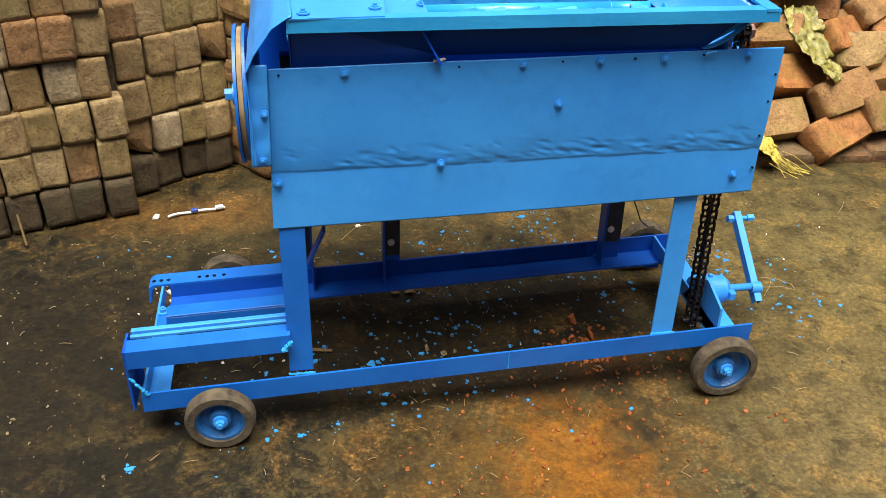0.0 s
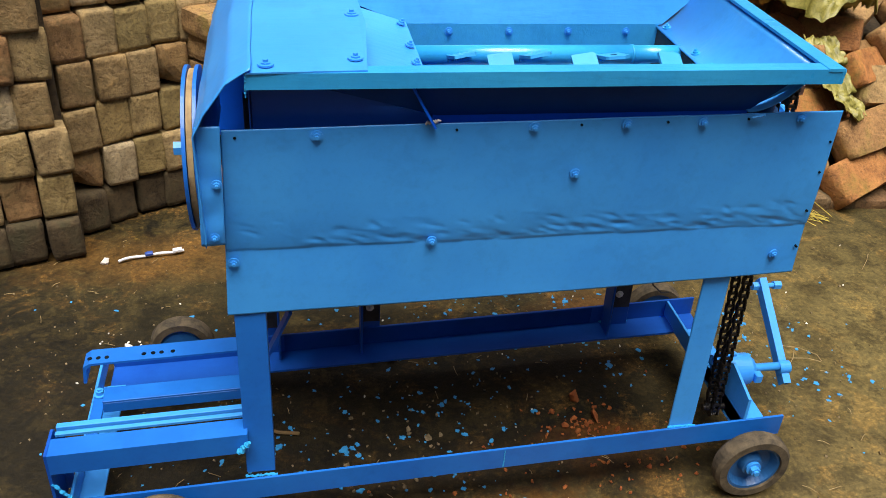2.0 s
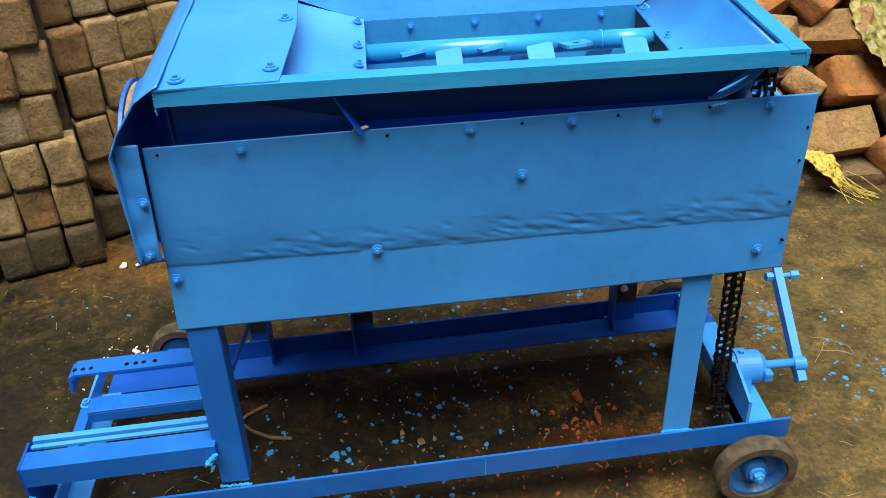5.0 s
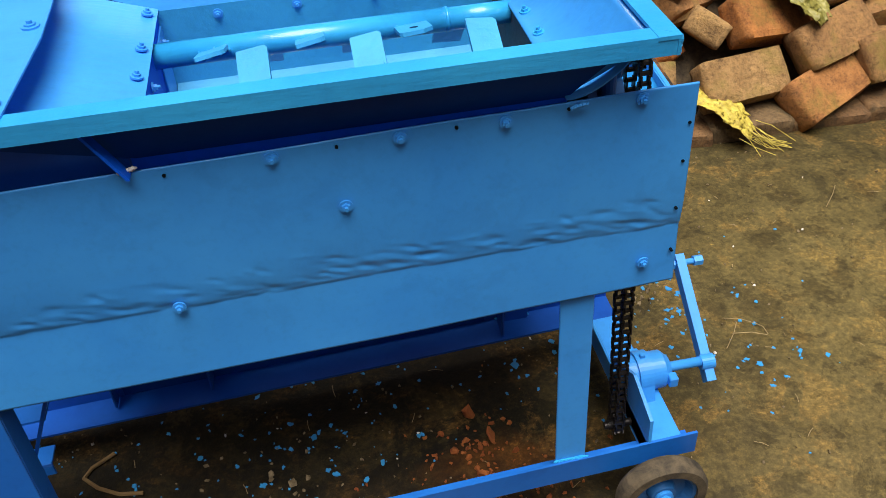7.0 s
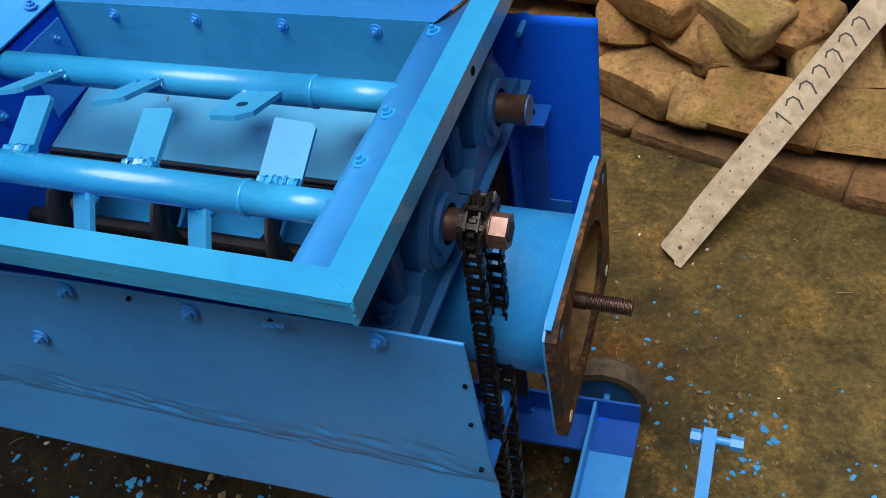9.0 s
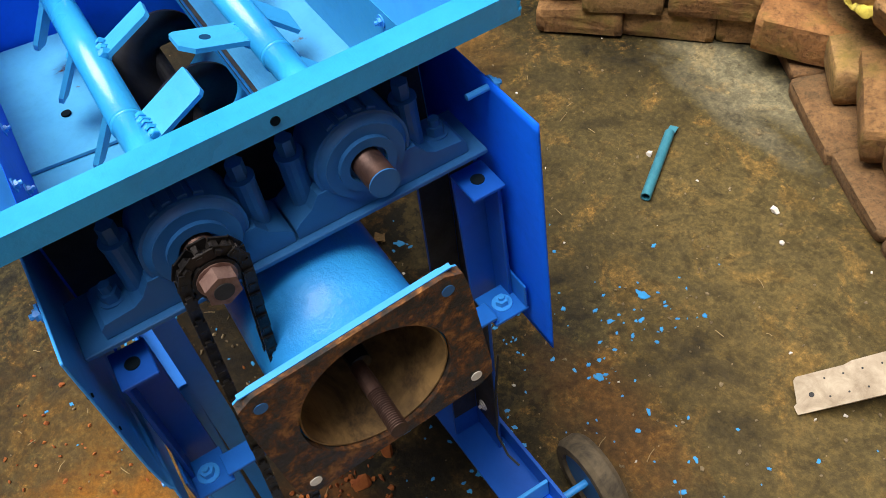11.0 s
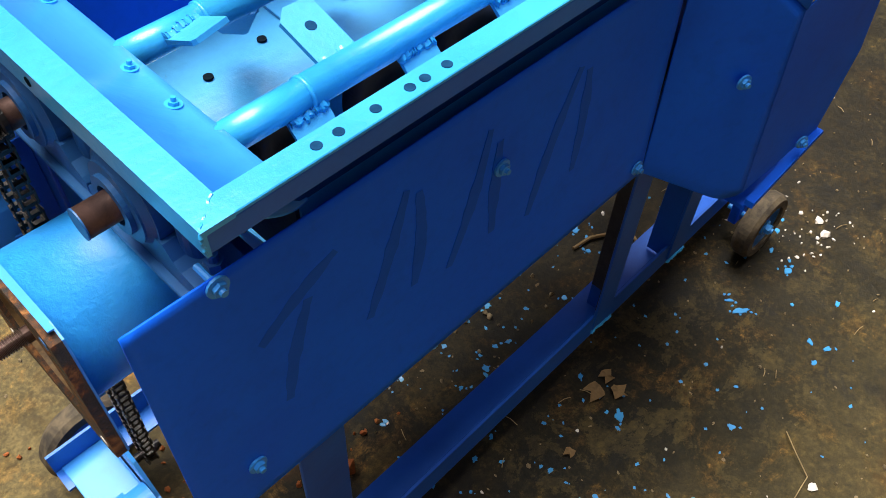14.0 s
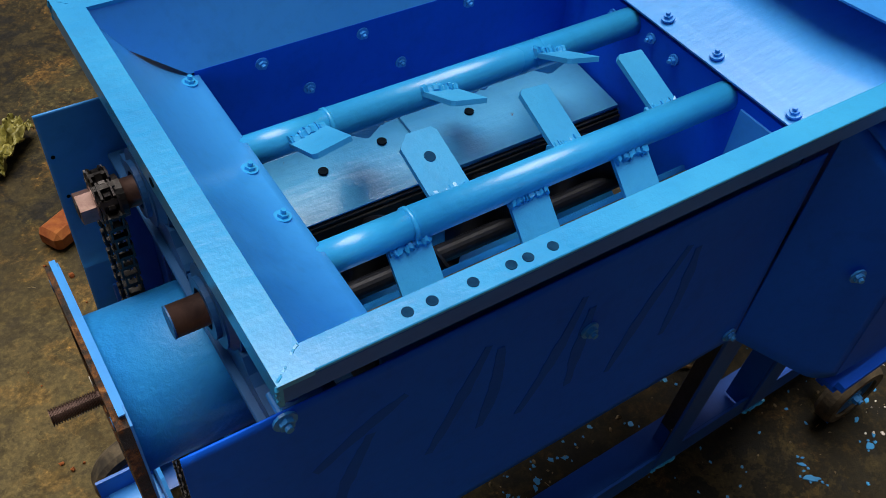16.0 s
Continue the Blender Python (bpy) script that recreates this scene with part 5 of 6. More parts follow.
def brick_mesh(size, worn, chipped):
    """A hand made brick with rounded edges, bulging faces and, if chipped, a lost corner."""
    bm = bmesh.new()
    bmesh.ops.create_cube(bm, size=2.0)
    bmesh.ops.subdivide_edges(bm, edges=list(bm.edges), cuts=3, use_grid_fill=True)
    half = Vector(size) / 2
    seed = Vector((brng.uniform(0, 40), brng.uniform(0, 40), brng.uniform(0, 40)))
    corner = Vector([brng.choice((-1, 1)) for _ in range(3)])
    for v in bm.verts:
        p = Vector([math.copysign((0.0, 1 - 2.2 * worn / h, 1.0)[round(abs(c) * 2)], c) * h for c, h in zip(v.co, half)])
        inner = Vector([max(-h + worn, min(h - worn, c)) for c, h in zip(p, half)])
        d = p - inner
        q = inner + (d.normalized() * worn if d.length > 1e-6 else d)
        q += noise.noise_vector(q * 16 + seed) * worn * 0.55 + noise.noise_vector(q * 45 + seed) * worn * 0.25
        if chipped:
            k = Vector([c * h for c, h in zip(corner, half)])
            far = (q - k).length
            if far < 0.065:
                q -= k.normalized() * (0.065 - far) * 0.6
        v.co = q
    me = bpy.data.meshes.new("brick")
    bm.to_mesh(me)
    bm.free()
    for f in me.polygons:
        f.use_smooth = f.area < 0.0009
    return me


HEADERS = [brick_mesh((0.0905 + 0.0006 * k, 0.20, 0.1285 - 0.001 * k), 0.0046 + 0.0006 * k, k == 3) for k in range(6)]
DARK_HEADERS = [brick_mesh((0.087 + 0.003 * k, 0.20, 0.124), 0.008, 0) for k in range(4)]
STRETCH = [brick_mesh((0.205 + 0.01 * k, 0.11, 0.073), 0.008 + 0.001 * k, 0) for k in range(3)]
LOOSE = [brick_mesh((0.235 - 0.008 * (k % 3), 0.122, 0.080), 0.008 + 0.001 * (k % 3), k % 2) for k in range(8)]
FOOT = [brick_mesh((0.243, 0.130, 0.080), 0.009, k == 1) for k in range(3)]
for me in FOOT:
    me.materials.append(BRICK_FOOT)
BROKEN = [brick_mesh((0.10 + 0.02 * k, 0.115, 0.080), 0.013, 1) for k in range(5)]


def lay(me, mat, m, parent):
    if not me.materials:
        me.materials.append(mat)
    ob = new("brick", me)
    ob.parent = parent
    ob.matrix_basis = Matrix.Translation(-parent.location) @ m
    return ob


def stack(name, a, b, courses, meshes, mat, pitch, rise, depth, label, batter=0.03, darkened=False):
    """Dry stacked bricks between two points of the ground, with an earth core."""
    a, b = Vector((*a, 0)), Vector((*b, 0))
    u = (b - a).normalized()
    back = Vector((-u.y, u.x, 0))
    yaw = math.atan2(u.y, u.x)
    L = (b - a).length
    bm = bmesh.new()
    m = Matrix.Translation(a) @ Matrix.Rotation(yaw, 4, "Z")
    add_box(bm, (0.02, depth * 0.35, 0.0), (L - 0.03, depth * 0.95, courses * rise - 0.02), 0.0, m)
    core = solid(name, bm, EARTH, tuple((a + b) / 2), label, "brick stack", kind="structure")
    n = int(round(L / pitch))
    for c in range(courses):
        shift = pitch * (0.5 if c % 2 else 0.0) * (0.0 if rise > 0.1 else 1.0) + brng.uniform(-0.012, 0.012)
        for i in range(n):
            me = brng.choice(meshes)
            s = (i + 0.5) * pitch + shift
            if n == 1:
                s = L * 0.5
            if s > L + pitch * 0.3:
                continue
            at = a + u * (s + brng.uniform(-0.004, 0.004)) + back * (depth / 2 + batter * c * rise + brng.uniform(-0.016, 0.012)) + Vector((0, 0, (c + 0.5) * rise + brng.uniform(-0.003, 0.003)))
            rot = Euler((radians(brng.uniform(-2, 2)), radians(brng.uniform(-2, 2)), yaw + radians(brng.uniform(-2, 2) + brng.choice((0, 180)))))
            # lowest course, and part of the next at the west end, in darker brick
            wet = darkened and (c == 0 or (c == 1 and s < 0.30 * L and a.x < -0.5))
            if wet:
                me = brng.choice(DARK_HEADERS)
            lay(me, BRICK_LOW_DARK if wet else mat, Matrix.LocRotScale(at, rot, (brng.uniform(0.95, 1.0), 1, brng.uniform(0.95, 1.0))), core)
    return core


stack("wall_brick_stack_a", (-0.92, 0.805), (-0.186, 1.042), 8, HEADERS, BRICK_TAN, 0.0915, 0.128, 0.20, "tall dry stack of tan bricks with their ends showing", darkened=True)
stack("wall_brick_stack_b", (-0.245, 1.142), (0.36, 1.484), 8, HEADERS, BRICK_TAN, 0.0915, 0.128, 0.20, "tall dry stack of tan bricks with their ends showing", darkened=True)
HALF = [m.copy() for m in STRETCH]
stack("wall_brick_stack_c", (0.180, 1.205), (0.665, 1.635), 8, STRETCH, BRICK_RED, 0.216, 0.077, 0.11, "low stack of red brown bricks laid flat")
stack("wall_brick_stack_d", (0.02, 1.392), (0.172, 1.214), 8, HALF, BRICK_RED, 0.216, 0.077, 0.11, "return of the stack of red brown bricks laid flat", 0.0)

HX = (0.60, 0.80, 1.20, 1.50, 1.80, 2.6, 3.4)
HY = (1.62, 1.48, 1.30, 1.215, 1.135, 1.13, 1.10)


def heap_line(x):
    return float(np.interp(x, HX, HY))


def heap_top(d):
    return float(np.interp(d, (-0.02, 0.0, 0.04, 0.12, 0.25, 0.5, 1.0, 1.6), (0.0, 0.05, 0.13, 0.22, 0.30, 0.42, 0.58, 0.66)))


bm = bmesh.new()
cols = []
for i in range(50):
    x = 0.62 + 2.8 * i / 49
    cols.append([bm.verts.new((x, heap_line(x) + d + 0.15, max(-0.02, heap_top(d) - 0.05 + 0.03 * noise.noise(Vector((x * 8, d * 8, 0)))) if d > 0 else -0.02)) for d in (0.0, 0.01, 0.04, 0.08, 0.14, 0.22, 0.32, 0.44, 0.58, 0.75, 1.0, 1.3)])
for a, b in zip(cols, cols[1:]):
    for j in range(11):
        bm.faces.new((a[j], b[j], b[j + 1], a[j + 1]))
bmesh.ops.recalc_face_normals(bm, faces=bm.faces)
heap = solid("brick_heap", bm, EARTH, (1.8, 1.5, 0.0), "tumbled heap of old red brown bricks on dark earth", "brick heap", kind="structure", smooth=True)


def heap_brick(x, d, z, yaw, rx, ry, meshes=LOOSE, scale=1.0):
    lay(brng.choice(meshes), BRICK_RED, Matrix.LocRotScale((x, heap_line(x) + d, z), Euler((radians(rx), radians(ry), radians(yaw))), (scale, 1, 1)), heap)


def set_brick(x, y, z, yaw, rx, ry, meshes=LOOSE, mat=None, grow=1.0):
    me = brng.choice(meshes)
    if mat:
        me = me.copy()
        me.materials.clear()
    lay(me, mat or BRICK_RED, Matrix.LocRotScale((x, y, z), Euler((radians(rx), radians(ry), radians(yaw))), (grow, grow, grow)), heap)


# foot course sunk in the ground, then the chosen bricks on it, then the tumble behind
x = 0.66
while x < 3.1:
    slope = math.degrees(math.atan2(heap_line(x + 0.1) - heap_line(x - 0.1), 0.2))
    set_brick(x, heap_line(x) + 0.055, 0.000 + brng.uniform(-0.006, 0.008), slope + brng.uniform(-3, 3), brng.uniform(-3, 3), brng.uniform(-2, 2), FOOT)
    x += 0.240 * max(0.6, math.cos(radians(slope)))
for x, y, z, yaw, rx, ry in ((1.685, 1.298, 0.112, -2, 56, 1), (2.005, 1.255, 0.118, 6, 46, -2), (1.452, 1.320, 0.110, -12, 40, 2), (2.240, 1.195, 0.085, 24, 36, -10), (2.285, 1.285, 0.200, 18, 46, -10), (2.120, 1.365, 0.245, 14, 44, 8), (2.300, 1.450, 0.290, 24, 48, -4), (2.390, 1.420, 0.310, 8, 50, 3), (2.480, 1.250, 0.150, 14, 55, -6), (1.620, 1.405, 0.190, 14, 46, 4), (1.455, 1.440, 0.270, -24, 40, 10), (1.790, 1.455, 0.275, 12, 48, -6), (1.890, 1.500, 0.290, 40, 40, 12), (2.460, 1.560, 0.360, 10, 45, -5), (1.17, 1.42, 0.105, -32, 8, -2), (0.98, 1.52, 0.12, -46, 6, 3), (0.80, 1.62, 0.10, -38, 5, 4), (0.70, 1.61, 0.10, 30, 4, 2)):
    set_brick(x, y, z, yaw, rx, ry, grow=1.14)
set_brick(1.955, 1.415, 0.215, 66, 30, 26, LOOSE[0:1], grow=1.0)
for x, y, z, yaw in ((1.305, 1.322, 0.110, -8), (1.378, 1.415, 0.195, 24), (1.270, 1.440, 0.215, -30), (1.12, 1.50, 0.19, 10)):
    set_brick(x, y, z, yaw, 46, 6, BROKEN)
set_brick(1.798, 1.385, 0.195, 30, 40, 12, BROKEN[1:2], BRICK_ORANGE)
for k in range(5):
    heap_brick(2.55 + 0.20 * k, 0.17, 0.125 + brng.uniform(-0.01, 0.02), brng.uniform(-14, 14), brng.uniform(10, 35), brng.uniform(-6, 6))
for k in range(4):
    heap_brick(2.52 + 0.18 * k, 0.27, 0.23 + brng.uniform(-0.01, 0.03), brng.uniform(-25, 25), brng.uniform(15, 45), brng.uniform(-8, 8), BROKEN if k % 3 == 2 else LOOSE)
for r in range(9):
    d = 0.34 + 0.125 * r
    x = 0.70 + brng.uniform(0, 0.1)
    while x < 3.2:
        small = brng.random() < 0.25
        heap_brick(x, d + brng.uniform(-0.04, 0.04), heap_top(d) + 0.022 + brng.uniform(-0.01, 0.02), brng.uniform(-55, 55), brng.uniform(15, 55), brng.uniform(-18, 18), BROKEN if small else LOOSE)
        x += brng.uniform(0.13, 0.19) if small else brng.uniform(0.20, 0.27)
for r in range(1, 3):
    x = 0.68 + 0.1 * r
    while x < 1.55:
        d = 0.06 + 0.12 * r
        heap_brick(x, d, heap_top(d) + 0.022, -30 + brng.uniform(-35, 35), brng.uniform(-12, 30), brng.uniform(-10, 10), LOOSE if brng.random() < 0.7 else BROKEN)
        x += brng.uniform(0.17, 0.24)


# ---- sacks and rags ----
def rag(name, pts, width, mat, label, seed, folds=0.03):
    """A limp strip of woven plastic along a line of points."""
    bm = bmesh.new()
    n, k = 56, 30
    pts = [Vector(q) for q in pts]
    rows = []
    for i in range(n + 1):
        s = i / n * (len(pts) - 1)
        j = min(int(s), len(pts) - 2)
        c = pts[j].lerp(pts[j + 1], s - j)
        d = (pts[j + 1] - pts[j]).normalized()
        side = d.cross(Vector((0, 0, 1))).normalized()
        up = side.cross(d).normalized()
        f = i * 30 / n
        taper = (0.55 + 0.45 * math.sin(math.pi * min(1, 0.15 + 0.85 * i / n))) * (1 + 0.25 * noise.noise(Vector((f * 0.3, seed, 0))))
        row = []
        for a in range(k + 1):
            v = a / k - 0.5
            h = folds * (noise.noise(Vector((v * 7 + seed, f * 0.20, seed * 1.7))) + 0.5 * noise.noise(Vector((v * 16 + f * 0.2, f * 0.34, seed))) + 0.2 * noise.noise(Vector((v * 34, f * 0.7 - v * 9, seed))))
            row.append(bm.verts.new(c + side * width * v * taper + up * (h + folds * 0.5) + d * 0.012 * noise.noise(Vector((v * 9, f, seed)))))
        rows.append(row)
    for a, b in zip(rows, rows[1:]):
        for j in range(k):
            bm.faces.new((a[j], a[j + 1], b[j + 1], b[j]))
    ret = bmesh.ops.extrude_face_region(bm, geom=list(bm.faces))
    bmesh.ops.translate(bm, verts=[g for g in ret["geom"] if isinstance(g, bmesh.types.BMVert)], vec=(0, 0, -0.002))
    bmesh.ops.recalc_face_normals(bm, faces=bm.faces)
    return solid(name, bm, mat, tuple(pts[-1]), label, "sack", smooth=True)


rag("yellow_rag", [(2.15, 1.50, 0.46), (2.15, 1.40, 0.40), (2.19, 1.32, 0.32), (2.24, 1.27, 0.26)], 0.15, SACK_PALE, "torn faded yellow sack hanging over the bricks", 3, 0.016)
rag("yellow_rag", [(1.85, 1.215, 0.115), (1.91, 1.16, 0.105), (1.95, 1.115, 0.07), (1.98, 1.095, 0.035)], 0.11, SACK, "frayed yellow sack scrap trailing onto the floor", 5, 0.006)
rag("plastic_sack", [(1.98, 1.74, 0.57), (2.12, 1.64, 0.55), (2.26, 1.60, 0.52), (2.36, 1.64, 0.52)], 0.28, SACK_PALE, "crumpled green yellow plastic sack on the bricks", 8, 0.09)
rag("plastic_sack", [(0.66, 1.68, 0.24), (0.78, 1.66, 0.22), (0.90, 1.63, 0.22), (1.02, 1.60, 0.23)], 0.20, SACK, "bright yellow plastic sack lying on the bricks", 12, 0.05)
rag("yellow_rag", [(0.92, 1.62, 0.16), (0.95, 1.55, 0.13), (1.00, 1.50, 0.10), (1.06, 1.47, 0.09)], 0.10, SACK, "yellow sack scrap wedged between the bricks", 15, 0.02)

bm = bmesh.new()
fr = random.Random(31)
for k in range(24):
    a = Vector((1.96 + fr.uniform(-0.03, 0.05), 1.10 + fr.uniform(-0.03, 0.02), 0.035 + fr.uniform(-0.01, 0.03)))
    l = fr.uniform(0.04, 0.11)
    add_curve_tube(bm, [a, a + Vector((l * 0.4, -0.018 + fr.uniform(-0.02, 0.01), -0.015)), Vector((a.x + l, a.y - 0.03 + fr.uniform(-0.03, 0.02), 0.003 + fr.uniform(0, 0.006)))], 0.0011, 4)
solid("sack_fringe", bm, SACK, (2.0, 1.08, 0.0), "frayed yellow sack threads trailing on the floor", "sack threads", kind="stuff")

# small litter on the near side of the yard
bm = bmesh.new()
add_box(bm, (-0.05, -0.03, 0.0), (0.05, 0.035, 0.05), 0.012, Matrix.Translation((1.215, -0.66, -0.002)) @ Matrix.Rotation(0.5, 4, "Z"))
solid("brick_fragment", bm, RUBBLE, (1.215, -0.66, 0.0), "half an orange red brick on the floor", "brick fragment", "brick fragments")
rag("plastic_scrap", [(1.20, -1.03, 0.02), (1.24, -0.99, 0.035), (1.28, -0.94, 0.02), (1.30, -0.90, 0.004)], 0.07, SACK_PALE, "crumpled pale plastic scrap on the floor", 19, 0.03)

# ---- board leaning on the heap ----
bdir = Vector((0.509, 0.695, 0.508)).normalized()
bside = Vector((0.90, -0.36, -0.36))
bside = (bside - bdir * bside.dot(bdir)).normalized()
bup = bside.cross(bdir).normalized()
BM = Matrix((bside, bdir, bup)).transposed().to_4x4()
BM.translation = Vector((1.316, 0.938, 0.017))
board = thing("wooden_board", (1.316, 0.938, 0.0), "grey weathered wooden board with ink marks leaning on bricks", "board")
bm = bmesh.new()
out = [(-0.031, 0.006), (-0.026, 0.0), (0.012, -0.006), (0.016, -0.012), (0.031, -0.010), (0.0335, 0.30), (0.033, 0.95), (-0.033, 0.95), (-0.0335, 0.10), (-0.030, 0.085)]
add_prism(bm, out, "z", -0.016, 0.0)
bmesh.ops.transform(bm, matrix=BM, verts=bm.verts)
part("plank", bm, WOOD, board)
bm = bmesh.new()
add_cyl(bm, (0.004, 0.022, 0.0), (0.004, 0.022, 0.0008), 0.0045, 14)
bmesh.ops.transform(bm, matrix=BM, verts=bm.verts)
part("nail_hole", bm, INK, board, "dark nail hole")
for i in range(10):
    bm = bmesh.new()
    for sx in (-0.017, 0.014):
        add_cyl(bm, (sx, 0.05 + 0.031 * i, 0.0), (sx, 0.05 + 0.031 * i, 0.0007), 0.0018, 8)
    bmesh.ops.transform(bm, matrix=BM, verts=bm.verts)
    part("ink_dot", bm, INK, board, "small ink dot")


def stroke(pts, w=0.0036):
    bm = bmesh.new()
    for a, b in zip(pts, pts[1:]):
        a, b = Vector((*a, 0.0003)), Vector((*b, 0.0003))
        n = Vector((-(b - a).y, (b - a).x, 0)).normalized() * w / 2
        e = (b - a).normalized() * w * 0.4
        add_plate(bm, [a - n - e, b - n + e, b + n + e, a + n - e], 0.0006)
    bmesh.ops.transform(bm, matrix=BM, verts=bm.verts)
    part("ink_figure", bm, INK, board, "hand drawn ink figure")


stroke([(-0.012, 0.345), (-0.020, 0.352), (0.016, 0.350)])
for i in range(6):
    y = 0.385 + 0.040 * i
    stroke([(-0.014, y - 0.010), (-0.019, y), (-0.014, y + 0.011), (-0.002, y + 0.012), (0.017, y + 0.002)])

# ---- loose things on the floor ----
bm = bmesh.new()
add_tube(bm, (0.800, 1.038, 0.0110), (0.682, 1.203, 0.0110), 0.0110, 0.0086, 24)
add_prism(bm, [(0.674, 1.200), (0.690, 1.209), (0.678, 1.232), (0.662, 1.222)], "z", 0.006, 0.0085)
solid("pipe_offcut", bm, PIPE_BLUE, (0.74, 1.12, 0.0), "short turquoise pipe offcut lying on the floor", "pipe")
bm = bmesh.new()
ta, tb = Vector((-0.129, 0.981, 0.006)), Vector((0.042, 1.032, 0.006))
tn = Vector((-(tb - ta).y, (tb - ta).x, 0)).normalized()
add_curve_tube(bm, [ta.lerp(tb, s / 12) + tn * 0.006 * math.sin(s / 12 * 5.5) + Vector((0, 0, 0.002 * math.sin(s))) for s in range(13)], 0.0040, 8)
brush = solid("toothbrush", bm, WHITE, tuple(ta.lerp(tb, 0.5) - Vector((0, 0, 0.006))), "white toothbrush with a blue grip on the floor", "toothbrush")
for f, l, w in ((0.47, 0.022, 0.0068), (0.90, 0.026, 0.007)):
    bm = bmesh.new()
    c = ta.lerp(tb, f) + tn * 0.006 * math.sin(f * 5.5) + Vector((0, 0, 0.003))
    m = Matrix.Translation(c) @ Matrix.Rotation(math.atan2((tb - ta).y, (tb - ta).x), 4, "Z")
    add_box(bm, (-l / 2, -w, -0.004), (l / 2, w, 0.006), 0.002, m)
    part("grip" if f < 0.6 else "bristles", bm, BRISTLE if f < 0.6 else WHITE, brush, "dark blue rubber grip" if f < 0.6 else "")

frng = random.Random(21)


def blob(bm, x, y, r, h=0.0007, stretch=1.0, yaw=0.0):
    n = 12
    z = ground_z(x, y) + 0.0008
    top, rim = [], []
    for i in range(n):
        a = 2 * math.pi * i / n
        q = r * (1 + 0.35 * frng.uniform(-1, 1))
        dx, dy = q * stretch * math.cos(a), q * math.sin(a)
        c, s = math.cos(yaw), math.sin(yaw)
        px, py = x + dx * c - dy * s, y + dx * s + dy * c
        rim.append(bm.verts.new((px, py, z - 0.004)))
        top.append(bm.verts.new((x + (px - x) * 0.86, y + (py - y) * 0.86, z + h)))
    bm.faces.new(top)
    for i in range(n):
        bm.faces.new((rim[i], rim[(i + 1) % n], top[(i + 1) % n], top[i]))


for x, y, r, st, yw in ((0.440, 0.211, 0.016, 1.3, 0.6), (0.470, 0.190, 0.012, 1.2, 0.2), (1.116, 0.424, 0.014, 1.6, 1.2), (0.737, 0.327, 0.007, 1, 0), (1.720, 0.322, 0.010, 1.2, 0.3), (0.233, 0.588, 0.011, 2.6, 2.5), (0.227, 0.560, 0.008, 1.8, 2.2), (0.984, 0.879, 0.016, 1.2, 1.0), (0.300, 0.230, 0.013, 1.3, 0.2), (0.325, 0.285, 0.009, 1, 0), (-0.105, -0.075, 0.012, 1.5, 0.1), (0.205, -0.005, 0.008, 1.2, 0), (0.260, -0.028, 0.009, 1, 0), (0.345, 0.000, 0.007, 1, 0), (0.680, 0.075, 0.008, 1.5, 0.2), (0.80, 0.03, 0.007, 1, 0), (0.640, 0.76, 0.011, 1.8, 1.0), (0.86, 0.62, 0.013, 1.4, 0.4), (0.08, 0.60, 0.013, 1.5, 0.4), (1.52, 0.50, 0.009, 1.3, 0.2), (0.58, 0.565, 0.012, 2.0, 0.7), (1.08, 0.70, 0.012, 1.3, 0.8)):
    bm = bmesh.new()
    blob(bm, x, y, r * 0.6, 0.0009, st, yw)
    for _ in range(5):
        blob(bm, x + frng.gauss(0, r * 1.1), y + frng.gauss(0, r * 1.1), r * frng.uniform(0.12, 0.35), 0.0007, frng.uniform(1, 1.6), frng.uniform(0, 3))
    solid("paint_splash", bm, DRIP, (x, y, 0.0), "dried blue paint splash on the floor", "paint splash", "paint splashes")
bm = bmesh.new()
for cx, cy, sx, sy, n in ((0.55, 0.27, 0.22, 0.12, 110), (0.95, 0.45, 0.20, 0.12, 60), (0.15, 0.25, 0.15, 0.15, 40), (0.78, 0.66, 0.10, 0.10, 50), (1.00, 0.80, 0.07, 0.10, 45), (1.55, 0.42, 0.14, 0.15, 70), (0.30, 0.66, 0.25, 0.12, 50), (0.5, -0.05, 0.35, 0.12, 20), (1.25, 0.65, 0.12, 0.10, 40)):
    for _ in range(n):
        blob(bm, frng.gauss(cx, sx), frng.gauss(cy, sy), abs(frng.gauss(0.0016, 0.0017)) + 0.0008, 0.0005, frng.uniform(1, 1.8), frng.uniform(0, 3))
solid("paint_specks", bm, DRIP, (0.6, 0.3, 0.0), "many small dried blue paint specks on the floor", "paint specks", kind="stuff")


def chip(bm, x, y, r):
    z = ground_z(x, y)
    m = Matrix.Translation((x, y, z + r * 0.35)) @ Euler([frng.uniform(0, 6) for _ in range(3)]).to_matrix().to_4x4() @ Matrix.Diagonal((r, r * frng.uniform(0.5, 1.1), r * frng.uniform(0.35, 0.7), 1))
    vs = bmesh.ops.create_icosphere(bm, subdivisions=1, radius=1.0, matrix=m)["verts"]
    for v in vs:
        v.co += Vector([frng.uniform(-0.25, 0.25) * r for _ in range(3)])


for x, y, r in ((0.990, 0.309, 0.021), (1.020, 0.245, 0.019), (0.945, 0.225, 0.012), (1.06, 0.20, 0.012), (0.985, 0.160, 0.013)):
    bm = bmesh.new()
    chip(bm, x, y, r)
    solid("brick_fragment", bm, RUBBLE, (x, y, 0.0), "broken orange red brick fragment on the floor", "brick fragment", "brick fragments")
bm = bmesh.new()
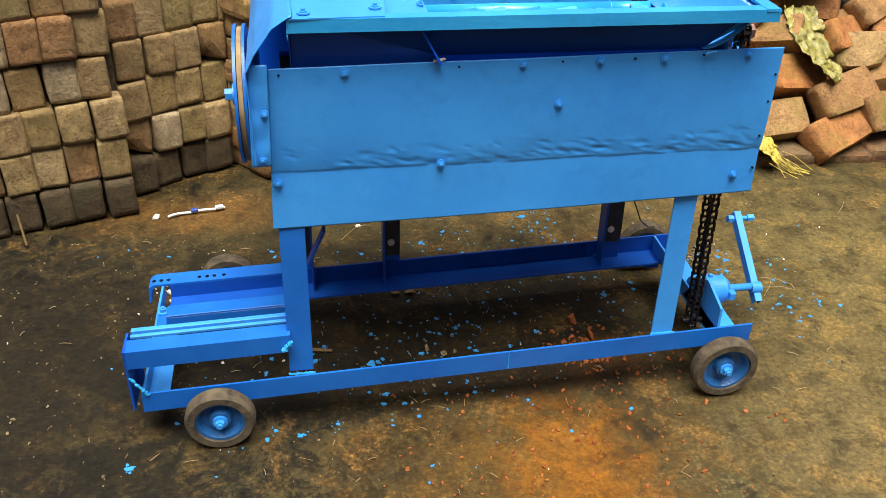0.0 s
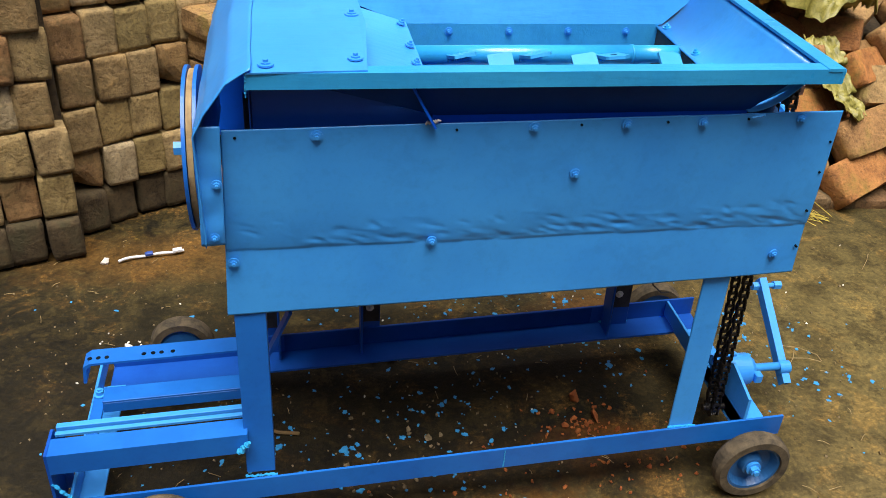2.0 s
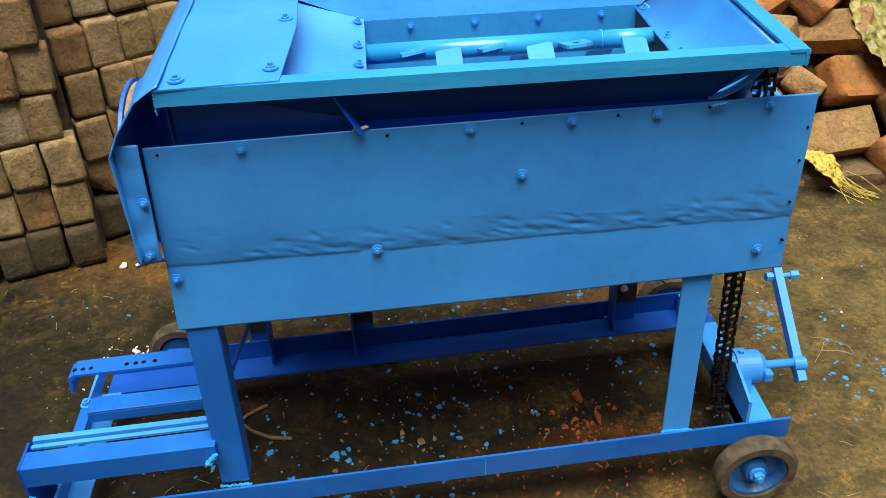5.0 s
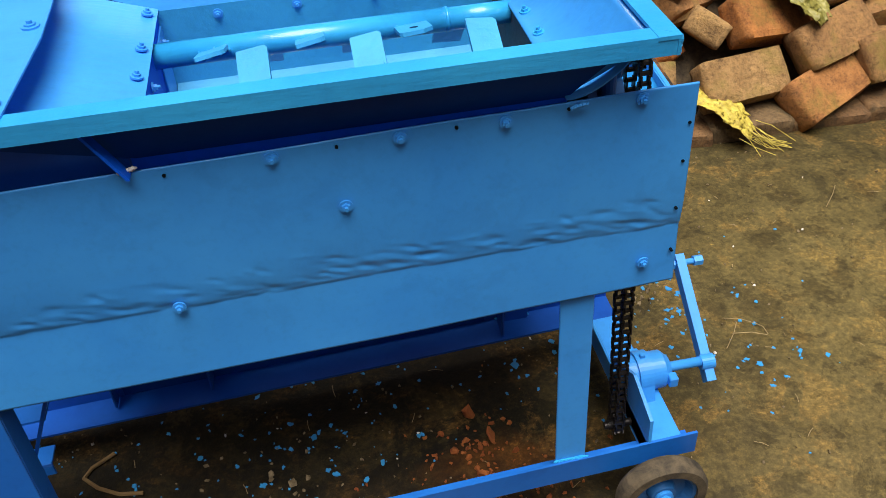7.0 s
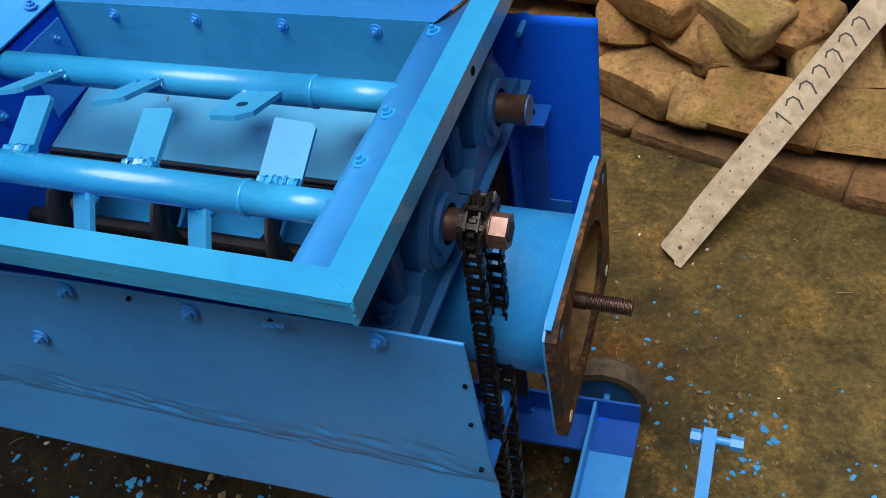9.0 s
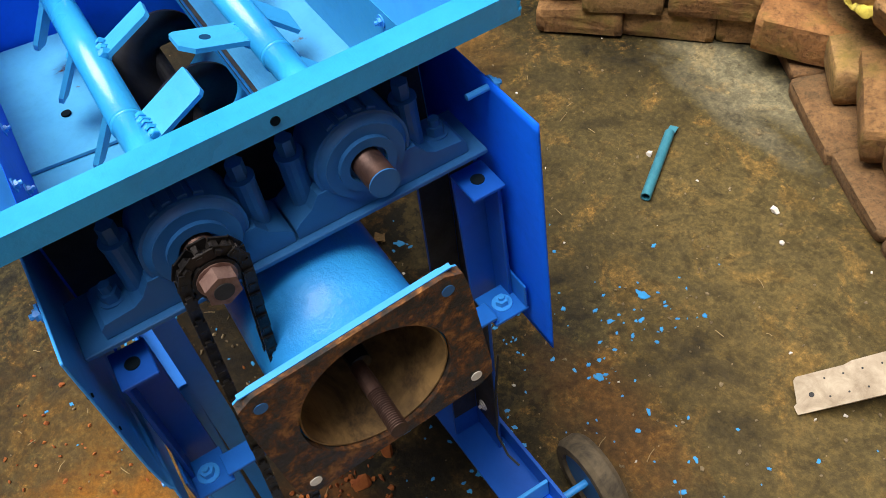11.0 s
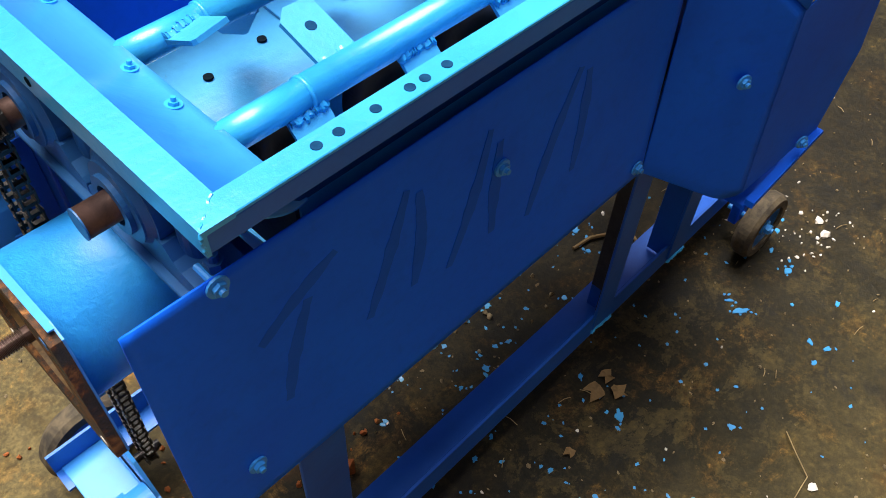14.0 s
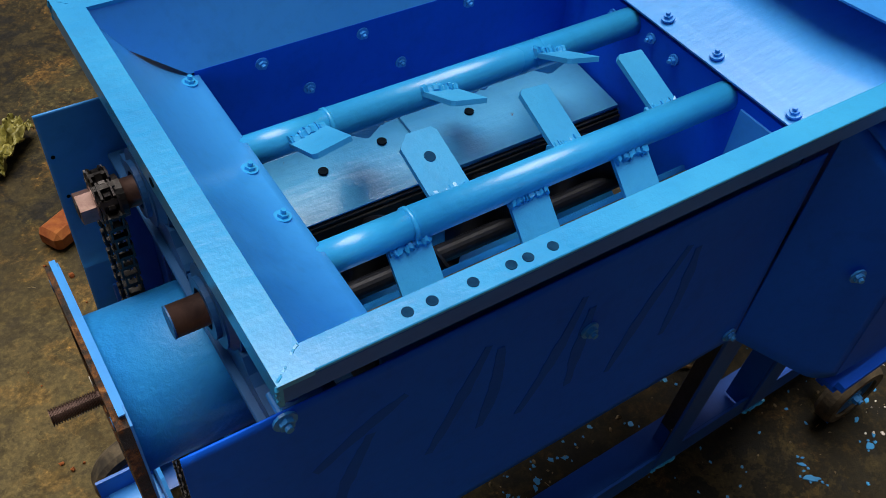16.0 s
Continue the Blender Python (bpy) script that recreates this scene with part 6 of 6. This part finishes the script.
for cx, cy, s, n, r in ((0.99, 0.20, 0.050, 90, 0.0042), (0.85, -0.18, 0.20, 240, 0.0032), (1.02, -0.42, 0.16, 60, 0.0045), (1.12, 0.10, 0.10, 60, 0.004)):
    for _ in range(n):
        chip(bm, frng.gauss(cx, s), frng.gauss(cy, s), abs(frng.gauss(r, r * 0.5)) + 0.001)
solid("brick_crumbs", bm, RUBBLE, (0.95, 0.0, 0.0), "scattered orange brick crumbs and dust", "brick crumbs", kind="stuff")
bm = bmesh.new()
for cx, cy, s, n, r in ((1.45, 0.58, 0.03, 40, 0.004), (0.60, 0.20, 0.10, 60, 0.0035), (0.6, 0.9, 0.5, 260, 0.0020), (1.6, 0.6, 0.4, 220, 0.0020), (0.2, 0.0, 0.5, 260, 0.0018), (-0.3, 0.5, 0.3, 200, 0.002), (1.3, 1.0, 0.4, 200, 0.0022)):
    for _ in range(n):
        chip(bm, frng.gauss(cx, s), frng.gauss(cy, s), abs(frng.gauss(r, r * 0.5)) + 0.0008)
GRIT = plain("pale_brown_grit", (0.09, 0.062, 0.03), (0.24, 0.18, 0.10), 0.9, 40.0, 0.3)
solid("floor_grit", bm, GRIT, (0.6, 0.4, 0.0), "loose brown grit and pebbles on the floor", "grit", kind="stuff")
for x, y, r in ((-0.056, 0.603, 0.014), (-0.085, 0.575, 0.010), (0.457, 0.875, 0.009), (-0.165, 0.985, 0.016), (0.70, 1.13, 0.009), (0.98, 1.22, 0.012), (1.05, 1.17, 0.008)):
    bm = bmesh.new()
    chip(bm, x, y, r)
    solid("lime_chip", bm, CHALK, (x, y, 0.0), "white lime chip on the floor", "lime chip", "lime chips")
bm = bmesh.new()
for cx, cy, s, n in ((-0.04, 0.59, 0.05, 40), (0.5, 0.8, 0.4, 22), (1.4, 0.9, 0.35, 26), (0.1, 0.3, 0.5, 14)):
    for _ in range(n):
        chip(bm, frng.gauss(cx, s), frng.gauss(cy, s), abs(frng.gauss(0.0025, 0.001)) + 0.0008)
solid("lime_crumbs", bm, CHALK, (0.3, 0.6, 0.0), "tiny white lime crumbs on the floor", "lime crumbs", kind="stuff")
bm = bmesh.new()
add_curve_tube(bm, [(0.345, 0.262, 0.004), (0.300, 0.268, 0.006), (0.258, 0.292, 0.006), (0.228, 0.322, 0.005), (0.240, 0.345, 0.004), (0.282, 0.372, 0.005)], 0.0042, 6)
solid("bent_root", bm, LEAF, (0.28, 0.30, 0.0), "bent brown root lying under the machine", "root")
bm = bmesh.new()
for pts in (((1.57, 0.36), (1.625, 0.43)), ((1.60, 0.45), (1.665, 0.415)), ((1.66, 0.42), (1.675, 0.38)), ((1.672, 0.378), (1.60, 0.40)), ((2.03, 0.77), (2.10, 0.85)), ((0.40, 0.79), (0.45, 0.86)), ((0.45, 0.86), (0.50, 0.865))):
    a, b = pts
    add_curve_tube(bm, [(*a, 0.003), ((a[0] + b[0]) / 2 + 0.004, (a[1] + b[1]) / 2, 0.008), (*b, 0.003)], 0.0010, 5)
for _ in range(150):
    x, y, a, l = frng.uniform(-0.5, 2.2), frng.uniform(-0.6, 1.1), frng.uniform(0, 6.28), frng.uniform(0.010, 0.035)
    add_curve_tube(bm, [(x, y, 0.003), (x + math.cos(a) * l / 2, y + math.sin(a) * l / 2, 0.005), (x + math.cos(a + 0.08) * l, y + math.sin(a + 0.08) * l, 0.003)], 0.0007, 4)
solid("straw_bits", bm, STRAW, (0.8, 0.3, 0.0), "scattered dry straw stalks on the floor", "straw", kind="stuff")
bm = bmesh.new()
add_curve_tube(bm, [(-0.522, 0.862, 0.004), (-0.530, 0.880, 0.040), (-0.541, 0.905, 0.085)], 0.0035, 6)
solid("stick", bm, LEAF, (-0.522, 0.862, 0.0), "thin dark stick leaning on the brick stack", "stick")
for x, y, yw, size in ((0.575, 0.505, 0.4, 0.027), (0.535, 0.500, 2.0, 0.020), (0.70, 0.55, 1.0, 0.014), (0.545, 0.535, 3.1, 0.022)):
    bm = bmesh.new()
    n = 9
    top = [bm.verts.new((x + size * (0.6 + 0.4 * math.cos(i * 2.7)) * math.cos(2 * math.pi * i / n + yw), y + size * (0.7 + 0.3 * math.sin(i * 3.1)) * math.sin(2 * math.pi * i / n + yw), 0.003 + 0.005 * abs(math.sin(i * 1.9)))) for i in range(n)]
    c = bm.verts.new((x, y, 0.005))
    for i in range(n):
        bm.faces.new((c, top[i], top[(i + 1) % n]))
    ret = bmesh.ops.extrude_face_region(bm, geom=list(bm.faces))
    bmesh.ops.translate(bm, verts=[g for g in ret["geom"] if isinstance(g, bmesh.types.BMVert)], vec=(0, 0, -0.0008))
    solid("dry_leaf", bm, LEAF, (x, y, 0.0), "curled dry brown leaf on the floor", "leaf", "dry leaves")
